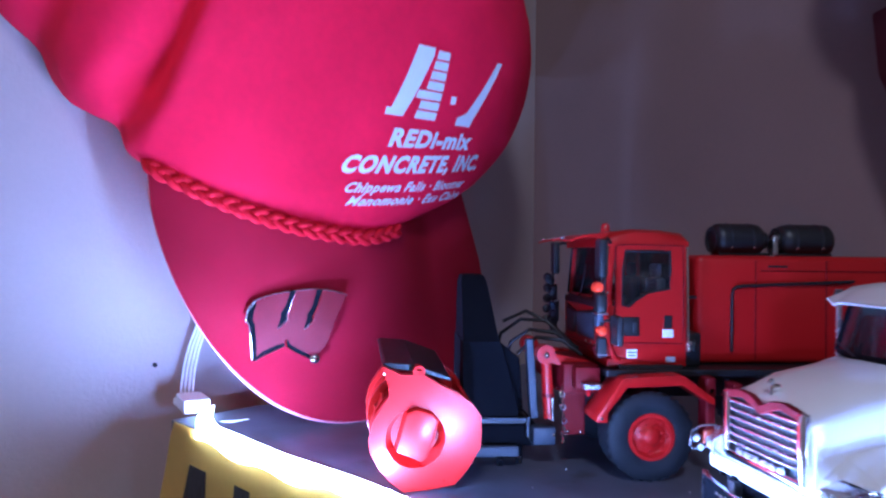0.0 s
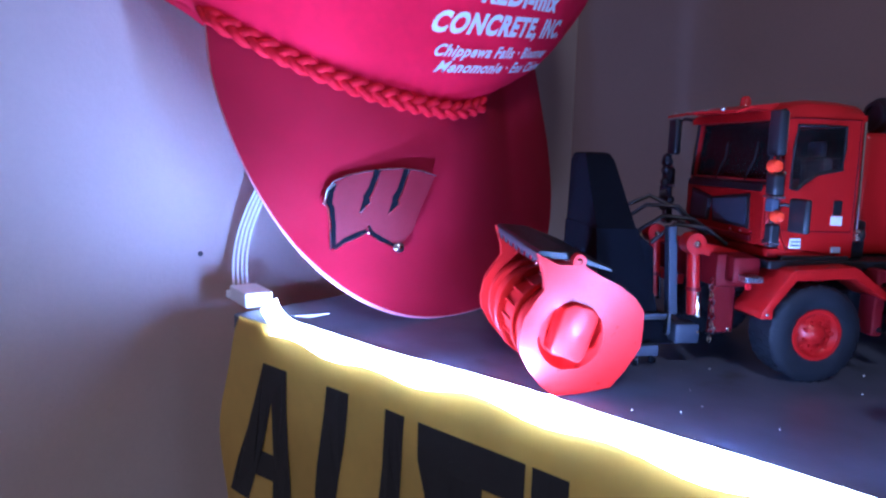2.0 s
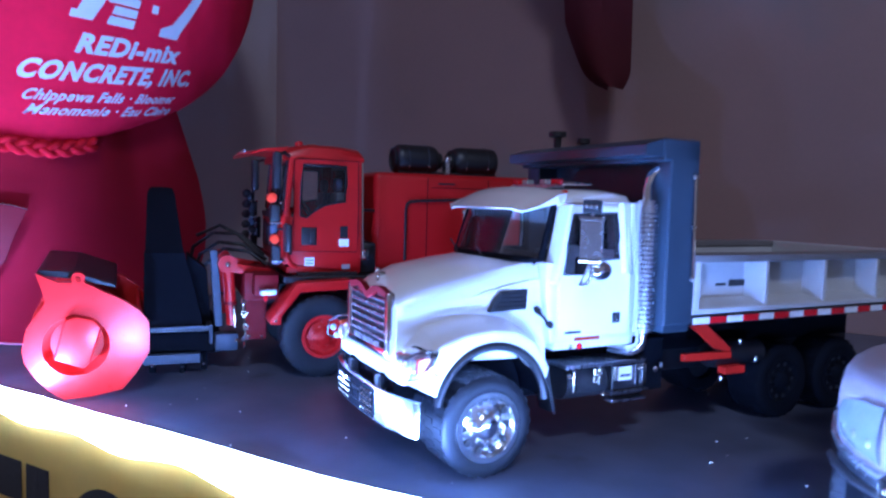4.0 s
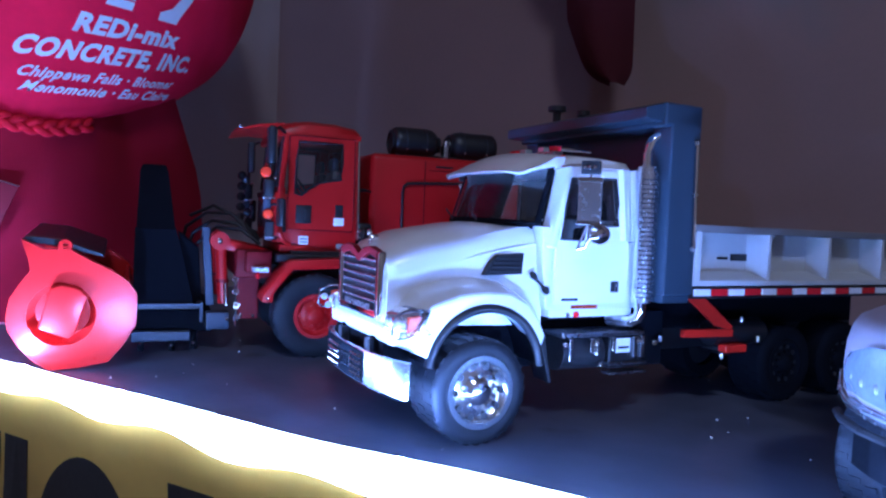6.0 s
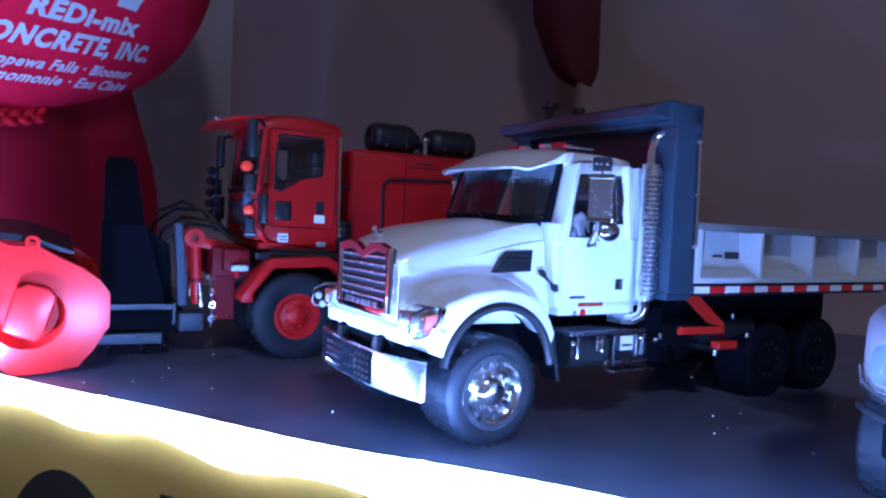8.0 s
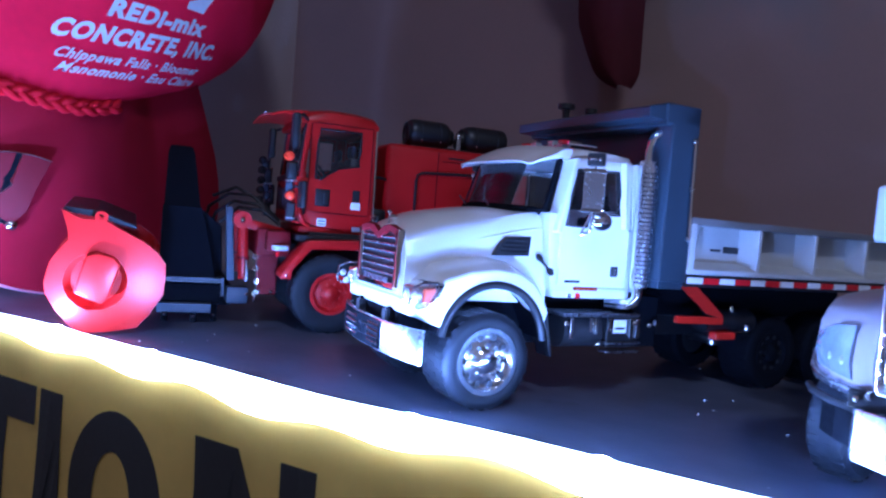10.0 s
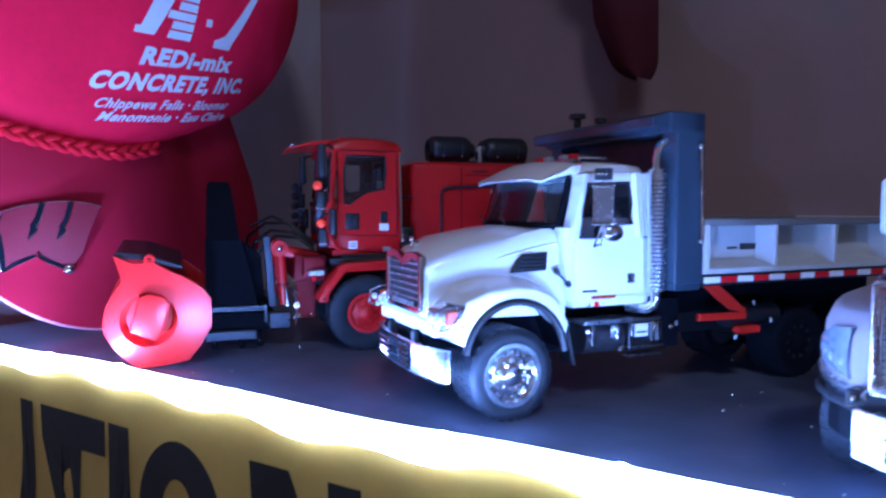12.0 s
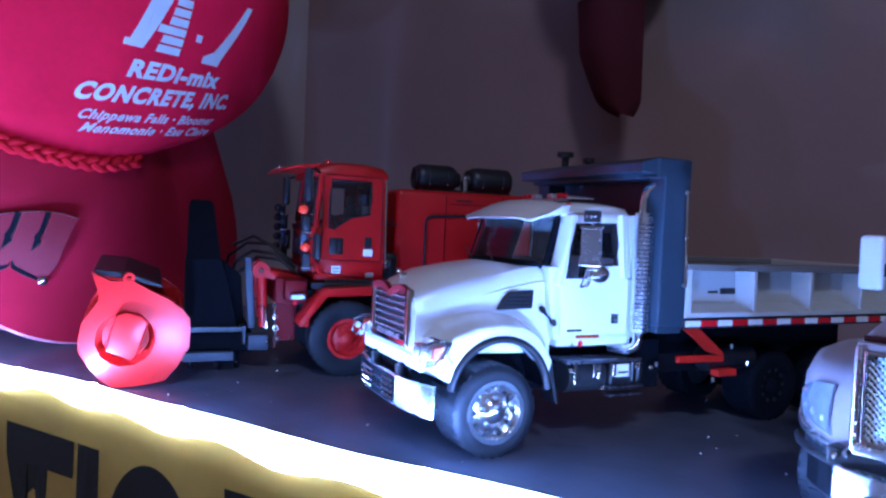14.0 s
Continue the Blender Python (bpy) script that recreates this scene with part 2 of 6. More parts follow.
def ball(bm, c, r, seg=10, squash=(1, 1, 1)):
    t = bmesh.new()
    bmesh.ops.create_uvsphere(t, u_segments=seg, v_segments=max(5, seg // 2 + 1), radius=r)
    return merge(bm, t, Matrix.Translation(c) @ Matrix.Diagonal((*squash, 1)))


def pipe(bm, pts, r, seg=8, closed=False):
    """A round tube along points."""
    pts = [Vector(p) for p in pts]
    n = len(pts)
    rings = []
    up = Vector((0.13, 0.21, 0.97))
    for i, p in enumerate(pts):
        a, b = (pts[i - 1], pts[(i + 1) % n]) if closed else (pts[max(0, i - 1)], pts[min(n - 1, i + 1)])
        d = (b - a).normalized()
        u = d.cross(up).normalized()
        w = d.cross(u)
        rad = r[i] if isinstance(r, (list, tuple)) else r
        rings.append([bm.verts.new(p + rad * (math.cos(k * math.tau / seg) * u + math.sin(k * math.tau / seg) * w)) for k in range(seg)])
    for i in range(n if closed else n - 1):
        for k in range(seg):
            bm.faces.new((rings[i][k], rings[i][(k + 1) % seg], rings[(i + 1) % n][(k + 1) % seg], rings[(i + 1) % n][k]))
    if not closed:
        bm.faces.new(rings[0][::-1])
        bm.faces.new(rings[-1])
    return bm


def lathe(bm, profile, seg=32, axis="y", centre=(0, 0, 0), caps=True):
    """Turns (radius, height) pairs round an axis."""
    cx, cy, cz = centre
    rings = []
    for r, h in profile:
        ring = []
        for k in range(seg):
            a = k * math.tau / seg
            u, w = r * math.cos(a), r * math.sin(a)
            ring.append(bm.verts.new({"y": (cx + u, cy + h, cz + w), "z": (cx + u, cy + w, cz + h), "x": (cx + h, cy + u, cz + w)}[axis]))
        rings.append(ring)
    for a, b in zip(rings, rings[1:]):
        for k in range(seg):
            bm.faces.new((a[k], a[(k + 1) % seg], b[(k + 1) % seg], b[k]))
    for ring in (rings[0], rings[-1]) if caps else ():
        if len({v.co.to_tuple(5) for v in ring}) == seg:
            bm.faces.new(ring)
    return bm


def loft(bm, sections, cap=True):
    rings = [[bm.verts.new(p) for p in s] for s in sections]
    n = len(rings[0])
    for a, b in zip(rings, rings[1:]):
        for k in range(n):
            bm.faces.new((a[k], a[(k + 1) % n], b[(k + 1) % n], b[k]))
    if cap:
        bm.faces.new(rings[0][::-1])
        bm.faces.new(rings[-1])
    return bm


def lettering(body, size, bold=0.0, shear=0.0, spacing=1.0):
    """Flat letters as a bmesh in the x-y plane, built from the built-in font."""
    cu = bpy.data.curves.new("letters", "FONT")
    cu.body, cu.size, cu.offset, cu.shear, cu.space_character = body, size, bold, shear, spacing
    cu.resolution_u = 3
    ob = bpy.data.objects.new("letters", cu)
    me = bpy.data.meshes.new_from_object(ob)
    bm = bmesh.new()
    bm.from_mesh(me)
    bpy.data.objects.remove(ob)
    bpy.data.meshes.remove(me)
    bpy.data.curves.remove(cu)
    bmesh.ops.triangulate(bm, faces=bm.faces)
    return bm


# ---- setting ----
WALL_X, WALL_Y, EDGE_Y = -0.446, 0.640, 0.2105


def slab(name, x0, x1, y0, y1, z0, z1, mat, label, bevel=0.0):
    ob = part(name, box(bmesh.new(), x0, x1, y0, y1, z0, z1, bevel), mat, unit=1)
    return tagged(ob, label, name.split("_")[0], kind="structure")


slab("wall_west", WALL_X - 0.1, WALL_X, -1.6, WALL_Y + 0.1, -0.75, 1.45, WALL, "tan painted side wall beside the shelf")
slab("wall_north", WALL_X, 1.5, WALL_Y, WALL_Y + 0.1, -0.75, 1.45, BROWN_WALL, "dark brown wall behind the shelf")
slab("wall_east", 1.5, 1.6, -1.6, WALL_Y, -0.75, 1.45, ROOM, "plain wall that closes the room")
slab("wall_south", WALL_X, 1.5, -1.7, -1.6, -0.75, 1.45, ROOM, "plain wall behind the camera")
slab("floor", WALL_X, 1.5, -1.6, WALL_Y, -0.85, -0.75, CARPET, "brown carpeted floor of the room")
slab("ceiling", WALL_X, 1.5, -1.6, WALL_Y, 1.45, 1.55, ROOM, "plain painted ceiling of the room")
shelf_left = -0.386
part("shelf_board", box(bmesh.new(), shelf_left, 1.495, EDGE_Y, WALL_Y - 0.002, -0.022, 0.0, 0.0012), SHELF, unit=1)
tagged(bpy.data.objects["shelf_board"], "glossy black shelf board carrying model trucks", "shelf", kind="structure")


# ---- caution tape along the shelf edge ----
TAPE_Y = EDGE_Y - 0.0012


def tape_wave(x, z):
    """How far the hanging film stands off the edge."""
    d = max(0.0, -z - 0.004)
    return 0.0016 * math.sin(x * 31 + 0.6) * min(1, d * 25) + 0.0012 * math.sin(x * 67 + z * 50) * min(1, d * 18)


def caution_tape():
    bm = bmesh.new()
    nx, nz = 150, 14
    x0, x1, z0, z1 = -0.392, 0.62, 0.0006, -0.118
    def left(j):
        return 0.015 * math.exp(-j * 0.55) + 0.003 * math.sin(j * 0.6)
    grid = [[bm.verts.new((x0 + (x1 - x0) * i / nx + left(j) * max(0, 1 - i / 8), TAPE_Y - 0.0006 - tape_wave(x0 + (x1 - x0) * i / nx, z0 + (z1 - z0) * j / nz), z0 + (z1 - z0) * j / nz)) for i in range(nx + 1)] for j in range(nz + 1)]
    for j in range(nz):
        for i in range(nx):
            bm.faces.new((grid[j][i], grid[j][i + 1], grid[j + 1][i + 1], grid[j + 1][i]))
    bmesh.ops.solidify(bm, geom=bm.faces[:], thickness=0.0003)
    tape = thing("caution_tape", Matrix(), "yellow plastic caution tape with black letters along shelf edge", "tape")
    part("film", bm, TAPE_YELLOW, tape, unit=1, smooth=60)
    top, high, stroke = -0.0195, 0.078, 0.0155

    def put_letter(bm):
        bmesh.ops.triangulate(bm, faces=bm.faces)
        for _ in range(2):
            bmesh.ops.subdivide_edges(bm, edges=[e for e in bm.edges if e.calc_length() > 0.008], cuts=1)
        for v in bm.verts:
            x, z = v.co.x, v.co.z
            v.co.y = TAPE_Y - 0.0006 - tape_wave(x, z) - 0.0006
        part("letter", bm, PRINT_BLACK, tape, unit=1)

    def flat(*loops):
        bm = bmesh.new()
        for lp in loops:
            bm.faces.new([bm.verts.new((x, 0, top - d * high)) for x, d in lp])
        return bm

    def bow(cx, rx, d0, d1, start, stop, w=stroke, steps=26):
        bm = bmesh.new()
        cz, rz = top - (d0 + d1) / 2 * high, (d1 - d0) / 2 * high
        pairs = []
        for k in range(steps + 1):
            a = radians(start + (stop - start) * k / steps)
            pairs.append((bm.verts.new((cx + rx * math.cos(a), 0, cz + rz * math.sin(a))), bm.verts.new((cx + (rx - w) * math.cos(a), 0, cz + (rz - w) * math.sin(a)))))
        for p, q in zip(pairs, pairs[1:]):
            bm.faces.new((p[0], q[0], q[1], p[1]))
        return bm

    for base in (0.0, 0.50):
        a = -0.343 + base
        put_letter(flat([(a - 0.010, 0), (a + 0.010, 0), (a + 0.012, 1), (a - 0.003, 1), (a - 0.003, 0.25), (a - 0.022, 1), (a - 0.040, 1)],
                        [(a - 0.013, 0.62), (a - 0.003, 0.62), (a - 0.003, 0.8), (a - 0.019, 0.8)]))
        u = -0.303 + base
        bm = flat([(u, 0), (u + stroke, 0), (u + stroke - 0.008, 0.72), (u - 0.008, 0.72)], [(u + 0.040, 0), (u + 0.052, 0), (u + 0.046, 0.72), (u + 0.033, 0.72)])
        merge(bm, bow(u + 0.0195, 0.0275, 0.42, 1.0, 180, 360))
        put_letter(bm)
        t = -0.243 + base
        put_letter(flat([(t, 0), (t + 0.054, 0), (t + 0.054, 0.21), (t + 0.035, 0.21), (t + 0.035, 1), (t + 0.019, 1), (t + 0.019, 0.21), (t, 0.21)]))
        i = -0.186 + base
        put_letter(flat([(i, 0), (i + stroke, 0), (i + stroke, 1), (i, 1)]))
        put_letter(bow(-0.1375 + base, 0.027, 0, 1.0, 0, 360, steps=44))
        n = -0.0965 + base
        put_letter(flat([(n, 0), (n + 0.021, 0), (n + 0.040, 0.62), (n + 0.040, 0), (n + 0.055, 0), (n + 0.055, 1), (n + 0.037, 1), (n + 0.015, 0.36), (n + 0.015, 1), (n, 1)]))
        c = 0.106 + base
        if c < 0.3:
            put_letter(bow(c, 0.026, 0, 1.0, 40, 320))
    return tape


caution_tape()


# ---- light strip ----
def led_strip():
    strip = thing("led_strip", Matrix(), "lit white flexible led strip on the front shelf edge", "light strip")
    bm = bmesh.new()
    n, x0, x1 = 160, -0.384, 0.60
    rows = []
    for i in range(n + 1):
        x = x0 + (x1 - x0) * i / n
        lift = 0.0012 * math.sin(x * 26) + 0.0006 * math.sin(x * 57 + 1)
        curl = max(0.0, (-0.335 - x) / 0.04) ** 1.5
        y = EDGE_Y + 0.015 * curl
        # The scalloped front rim takes the shape of LED glow on the tape.
        rows.append([bm.verts.new(p) for p in ((x, y - 0.0050, -0.0024 + 1.2 * lift - 0.0016 * math.cos((x - LED_START) * math.tau / LED_PITCH)), (x, y - 0.0050, -0.0006 + lift), (x, y - 0.0002, 0.0030 + lift), (x, y + 0.0065, 0.0036 + lift * 0.6 + 0.001 * curl), (x, y + 0.0065, 0.0026 + lift * 0.6), (x, y, 0.0016 + lift), (x, y - 0.0044, -0.0008 + lift), (x, y - 0.0046, -0.0022 + 1.2 * lift - 0.0016 * math.cos((x - LED_START) * math.tau / LED_PITCH)))])
    for a, b in zip(rows, rows[1:]):
        for k in range(8):
            bm.faces.new((a[k], a[(k + 1) % 8], b[(k + 1) % 8], b[k]))
    bm.faces.new(rows[0])
    bm.faces.new(rows[-1][::-1])
    part("band", bm, STRIP_GLOW, strip, unit=1, smooth=40)
    for k in range(LED_COUNT):
        x = LED_START + k * LED_PITCH
        y = EDGE_Y + 0.015 * max(0.0, (-0.335 - x) / 0.04) ** 1.5
        lift = 0.0012 * math.sin(x * 26) + 0.0006 * math.sin(x * 57 + 1)
        bm = bmesh.new()
        box(bm, -2.5, 2.5, -2.4, 2.4, 0, 1.4, 0.3)
        ob = part("led", bm, STRIP_GLOW, strip)
        ob.matrix_world = pose(x, y + 0.0012, 0.0034 + lift, -8, 0, 0)
        lens = bmesh.new()
        lathe(lens, [(1.9, 1.42), (1.8, 1.62), (1.1, 1.85), (0.05, 1.95)], 14, "z", caps=False)
        part("led_lens", lens, LED_FACE, ob)
    bm = boxes((-11, 18, -8, 8, 0, 8.5), (-15, -10, -9, 9, 0.5, 5), bevel=0.8)
    conn = part("connector", bm, WIRE_WHITE, strip, "white plastic clip connector")
    conn.matrix_world = pose(-0.4045, EDGE_Y + 0.0215, 0.0006, 0, 0, -14)
    for k in range(4):
        bm = bmesh.new()
        pts = []
        for j in range(15):
            q = j / 14
            pts.append((-419 - 16 * math.sin(q * 2.6) + k * 2.4 * (1 - 0.2 * q) + 4 * q, 231 + 20 * q + k * 1.6, 5 + 62 * q - 4 * math.sin(q * 3.1)))
        part("wire", pipe(bm, pts, 0.75, 6), WIRE_WHITE, strip)
    bm = bmesh.new()
    pts = [(0, 0, 0), (9, 3, 0.4), (17, 9, 3.0), (9, 7, 0.8)]
    lo, hi = [bm.verts.new(p) for p in pts], [bm.verts.new((a, b, c + 0.35)) for a, b, c in pts]
    bm.faces.new(lo[::-1])
    bm.faces.new(hi)
    for i in range(4):
        bm.faces.new((lo[i], lo[(i + 1) % 4], hi[(i + 1) % 4], hi[i]))
    ob = part("backing_flap", bm, WIRE_WHITE, strip, "peeled adhesive backing of the strip")
    ob.matrix_world = pose(-0.347, EDGE_Y + 0.012, 0.0035)


led_strip()


# ---- red cap ----
CROWN_C = Vector((-0.378, 0.287, 0.275))
CROWN_R = (0.1935, 0.1048, 0.1455)
CROWN_X, CROWN_Y, CROWN_Z = Vector((0.1885, 0.9265, -0.3256)), Vector((-0.9799, 0.1994, 0.0)), Vector((0.0649, 0.3190, 0.9455))


EYE_POINT = Vector((-0.035, 0.045, 0.092))


def set_back(p):
    """Moves the cap back along camera sight lines to fit the view, its brim's lower rim staying where it touches the
    shelf.
    """
    p = Vector(p)
    k = min(1.0, max(0.0, p.z / 0.05))
    q = p + (p - EYE_POINT) * (0.052 * k * k * (3 - 2 * k))
    q.x = max(q.x, WALL_X + 0.003)
    return q


def crown_point(u):
    """A unit direction, in the crown's own axes, to a place on its cloth."""
    p = CROWN_C + CROWN_X * (CROWN_R[0] * u.x) + CROWN_Y * (CROWN_R[1] * u.y) + CROWN_Z * (CROWN_R[2] * u.z)
    return p


def on_crown(p, way, out=0.0006):
    """Drops the place p along way on to the dome, then slides it along the camera's sight line to the cloth drawn over
    the dome.
    """
    e = p - CROWN_C
    ax = list(zip((CROWN_X, CROWN_Y, CROWN_Z), CROWN_R))
    E, W = Vector([e.dot(a) / r for a, r in ax]), Vector([way.dot(a) / r for a, r in ax])
    aa, bb, cc = W.dot(W), 2 * E.dot(W), E.dot(E) - 1
    q = p + way * ((-bb - math.sqrt(max(0.0, bb * bb - 4 * aa * cc))) / (2 * aa))
    side = Vector((-0.795, 0.60, 0.10)).normalized()
    hit, n, _, _ = CROWN_TREE.ray_cast(q - side * 0.15, side)
    if hit is None:
        hit, n, _, _ = CROWN_TREE.find_nearest(q)
    if n.dot(way) > 0:
        n = -n
    return hit + n * out


# Near the camera's first eye point; brim scaled from here to fit the view.
BRIM_EYE = Vector((0.03, 0.03, 0.10))


def brim_place(u, v):
    """Across (-1 to 1) and down (0 to 1) the brim."""
    a, b = Vector((-0.350, 0.180, 0.147)), Vector((-0.310, 0.404, 0.138))
    mid = a.lerp(b, (u + 1) / 2)
    out = Vector((0.95, -0.30, 0)).normalized()
    bulge = 1 - abs(u) ** 2.0
    top = mid + out * (0.034 * bulge) + Vector((0, 0, -0.031 * bulge))
    tuck = min(1.0, max(0.0, (u - 0.02) / 0.45)) ** 1.3
    top += out * (-0.016 * tuck) + Vector((0, 0, 0.011 * tuck))
    skew = Vector((0.010, -0.012, 0))
    top += Vector((0.004, -0.018, -0.005)) * max(0.0, (u - 0.5) / 0.5) ** 2
    drop = (1 - abs(u) ** (2.5 if u < 0 else 5.0)) ** (0.62 if u < 0 else 0.5)
    low = top + Vector((0, 0, -(0.1015 + 0.011 * tuck) * drop)) + (out * (0.012 + 0.016 * tuck) + skew) * drop
    p = top.lerp(low, v)
    p += (p - BRIM_EYE) * (0.10 * v * drop)
    p += Vector((-0.014, 0.050, 0)) * (max(0.0, v) ** 1.2 * drop * max(0.0, (u - 0.25) / 0.75) ** 1.5)
    return p + out * (0.006 * math.sin(v * math.pi)) * bulge


def brim_at(u, v):
    return set_back(brim_place(u, v))


SEAM_END = [Vector((-0.395, 0.186, 0.172)), Vector((-0.378, 0.180, 0.166)), Vector((-0.362, 0.1815, 0.154))]


def red_cap():
    global CROWN_TREE, BRIM_TREE
    cap = thing("baseball_cap", Matrix(), "red cotton baseball cap with braid and white print leaning on wall", "cap")
    # the cloth: a rounded dome drawn down to the seam of the brim
    tight = bmesh.new()
    for j in range(1, 40):
        th = math.pi * j / 40
        for i in range(72):
            ph = math.tau * i / 72
            tight.verts.new(crown_point(Vector((math.sin(th) * math.cos(ph), math.sin(th) * math.sin(ph), math.cos(th)))))
    out = Vector((0.95, -0.30, 0)).normalized()
    for i in range(41):
        u = -1 + 2 * i / 40
        over = min(1, max(0, u + 0.05) * 3)
        tight.verts.new(brim_place(min(u, 0.75), 0.0) + Vector((0, 0, -0.0035 + 0.007 * over)) + out * (0.0045 + 0.0075 * over))
    for p in SEAM_END:
        tight.verts.new(p + Vector((0, 0, 0.001)))
    bmesh.ops.convex_hull(tight, input=tight.verts[:])
    tree = BVHTree.FromBMesh(tight)
    bm = bmesh.new()
    nu, nv = 260, 110
    rows = []
    for j in range(1, nv):
        th = math.pi * j / nv
        row = []
        for i in range(nu):
            ph = math.tau * i / nu
            far = crown_point(Vector((math.sin(th) * math.cos(ph), math.sin(th) * math.sin(ph), math.cos(th))))
            d = (far - CROWN_C).normalized()
            row.append(bm.verts.new(tree.ray_cast(CROWN_C, d)[0]))
        rows.append(row)
    tight.free()
    for a, b in zip(rows, rows[1:]):
        for i in range(nu):
            bm.faces.new((a[i], a[(i + 1) % nu], b[(i + 1) % nu], b[i]))
    bm.faces.new(rows[0])
    bm.faces.new(rows[-1][::-1])
    for _ in range(14):
        bmesh.ops.smooth_vert(bm, verts=bm.verts[:], factor=0.5, use_axis_x=True, use_axis_y=True, use_axis_z=True)
    # folds of the soft side panel beside the stiff front
    for v in bm.verts:
        p = v.co.copy()
        d = (p - CROWN_C).normalized()
        along, low = (p - CROWN_C).dot(CROWN_X), p.z - CROWN_C.z
        fade = min(1.0, max(0.0, (low + 0.125) / 0.03))
        fold = 0.013 * math.exp(-((along + 0.0735) / 0.0085) ** 2) - 0.0022 * math.exp(-((along + 0.057) / 0.0055) ** 2) - 0.002 * math.exp(-((along + 0.094) / 0.010) ** 2)
        fold += 0.006 * math.exp(-((along + 0.128) / 0.012) ** 2)
        pocket = 0.006 * math.exp(-((along + 0.082) / 0.012) ** 2 - ((low + 0.088) / 0.012) ** 2)
        p -= d * ((fold + pocket) * fade)
        p += d * (0.0010 * noise.noise(p * 22) + 0.0005 * noise.noise(p * 70))
        p.x = max(p.x, WALL_X + 0.003)
        v.co = p
    bmesh.ops.recalc_face_normals(bm, faces=bm.faces)
    CROWN_TREE = BVHTree.FromBMesh(bm)
    for v in bm.verts:
        v.co = set_back(v.co)
    part("crown", bm, CAP_RED, cap, unit=1, smooth=70)
    bm = bmesh.new()
    nu, nv = 60, 26
    front = [[bm.verts.new(brim_at(-1 + 2 * i / nu, -0.16 + 1.16 * j / nv)) for i in range(nu + 1)] for j in range(nv + 1)]
    for j in range(nv):
        for i in range(nu):
            bm.faces.new((front[j][i], front[j][i + 1], front[j + 1][i + 1], front[j + 1][i]))
    bmesh.ops.remove_doubles(bm, verts=bm.verts, dist=0.0001)
    bmesh.ops.recalc_face_normals(bm, faces=bm.faces)
    bmesh.ops.solidify(bm, geom=bm.faces[:], thickness=0.0022)
    BRIM_TREE = BVHTree.FromBMesh(bm)
    brim = part("brim", bm, SHADED_RED, cap, unit=1, smooth=50)
    # Pale pink rim: LED light on the brim's lower edge, put into its colour.
    bm = bmesh.new()
    pipe(bm, [brim_at(-1 + 2 * i / 80, 1.0) for i in range(81)], 0.0016, 8)
    part("brim_edge", bm, LIT_RIM_AND_RING, brim, unit=1, smooth=60)
    # stitched rows on the brim
    for v in (0.25, 0.45, 0.65, 0.8, 0.92):
        bm = bmesh.new()
        for i in range(6, 75):
            u = -1 + 2 * i / 80
            p, q = brim_at(u, v), brim_at(u + 0.016, v)
            off = Vector((0.95, -0.30, 0)) * 0.0007
            rod(bm, p + off, q + off, 0.00022, 5)
        part("stitch_row", bm, SHADED_RED, brim, unit=1)
    # plaited cord: three strands over the seam
    path = [brim_at(-1.0 + 2 * i / 200, 0.0) + Vector((0.95, -0.30, -0.1)).normalized() * 0.0055 for i in range(201)]
    turn = [set_back(SEAM_END[0]), set_back(SEAM_END[1]), set_back(SEAM_END[2] + out * 0.003), path[0]]
    path = [turn[k].lerp(turn[k + 1], q / 7) for k in range(3) for q in range(7)] + path[:127]
    last = len(path) - 1
    for s in range(3):
        bm = bmesh.new()
        pts = []
        for i, p in enumerate(path):
            ph = i * 0.30 + s * math.tau / 3
            d = (path[min(i + 2, last)] - path[max(i - 2, 0)]).normalized()
            n1 = Vector((0.95, -0.30, 0)).normalized()
            n2 = d.cross(n1)
            pts.append(p + n2 * 0.0032 * math.sin(ph) + n1 * 0.0017 * math.sin(2 * ph))
        part("braid_strand", pipe(bm, pts, 0.0021, 8), CAP_BRAID, cap, unit=1, smooth=60)
    # printed front
    way = Vector((-0.96, -0.02, 0.28)).normalized()
    ex = Vector((0.02, 1.0, 0.05)).normalized()
    ey = ex.cross(way).normalized() * -1
    if ey.z < 0:
        ey = -ey
    origin = Vector((-0.20, 0.330, 0.170))

    def printed(name, bm, x, y, width=None, height=None, slope=0.08):
        if width:
            xs = [v.co.x for v in bm.verts]
            fx, fy = width / (max(xs) - min(xs)), height / 0.7
            x0 = min(xs)
            for v in bm.verts:
                v.co.x, v.co.y = (v.co.x - x0) * fx, v.co.y * fy
        for _ in range(2):
            long = [e for e in bm.edges if e.calc_length() > 0.005]
            if long:
                bmesh.ops.subdivide_edges(bm, edges=long, cuts=1)
        for v in bm.verts:
            v.co = set_back(on_crown(origin + ex * (x + v.co.x) + ey * (y + v.co.y + slope * v.co.x), way))
        part(name, bm, CAP_PRINT, cap, unit=1)

    printed("lettering", lettering("REDi-mix", 1.0, 0.05, 0.08, 1.1), -0.0265, -0.0293, 0.066, 0.0108, 0.05)
    printed("lettering", lettering("CONCRETE, INC.", 1.0, 0.05, 0.05, 1.12), -0.0480, -0.0488, 0.106, 0.0108)
    printed("lettering", lettering("Chippewa Falls \u00b7 Bloomer", 1.0, 0.032, 0.02, 1.1), -0.0386, -0.0616, 0.091, 0.0066)
    printed("lettering", lettering("Menomonie \u00b7 Eau Claire", 1.0, 0.032, 0.0, 1.1), -0.0312, -0.0706, 0.088, 0.0066)

    def strokes(*loops):
        bm = bmesh.new()
        for lp in loops:
            bm.faces.new([bm.verts.new((x, y, 0)) for x, y in lp])
        bmesh.ops.triangulate(bm, faces=bm.faces)
        return bm

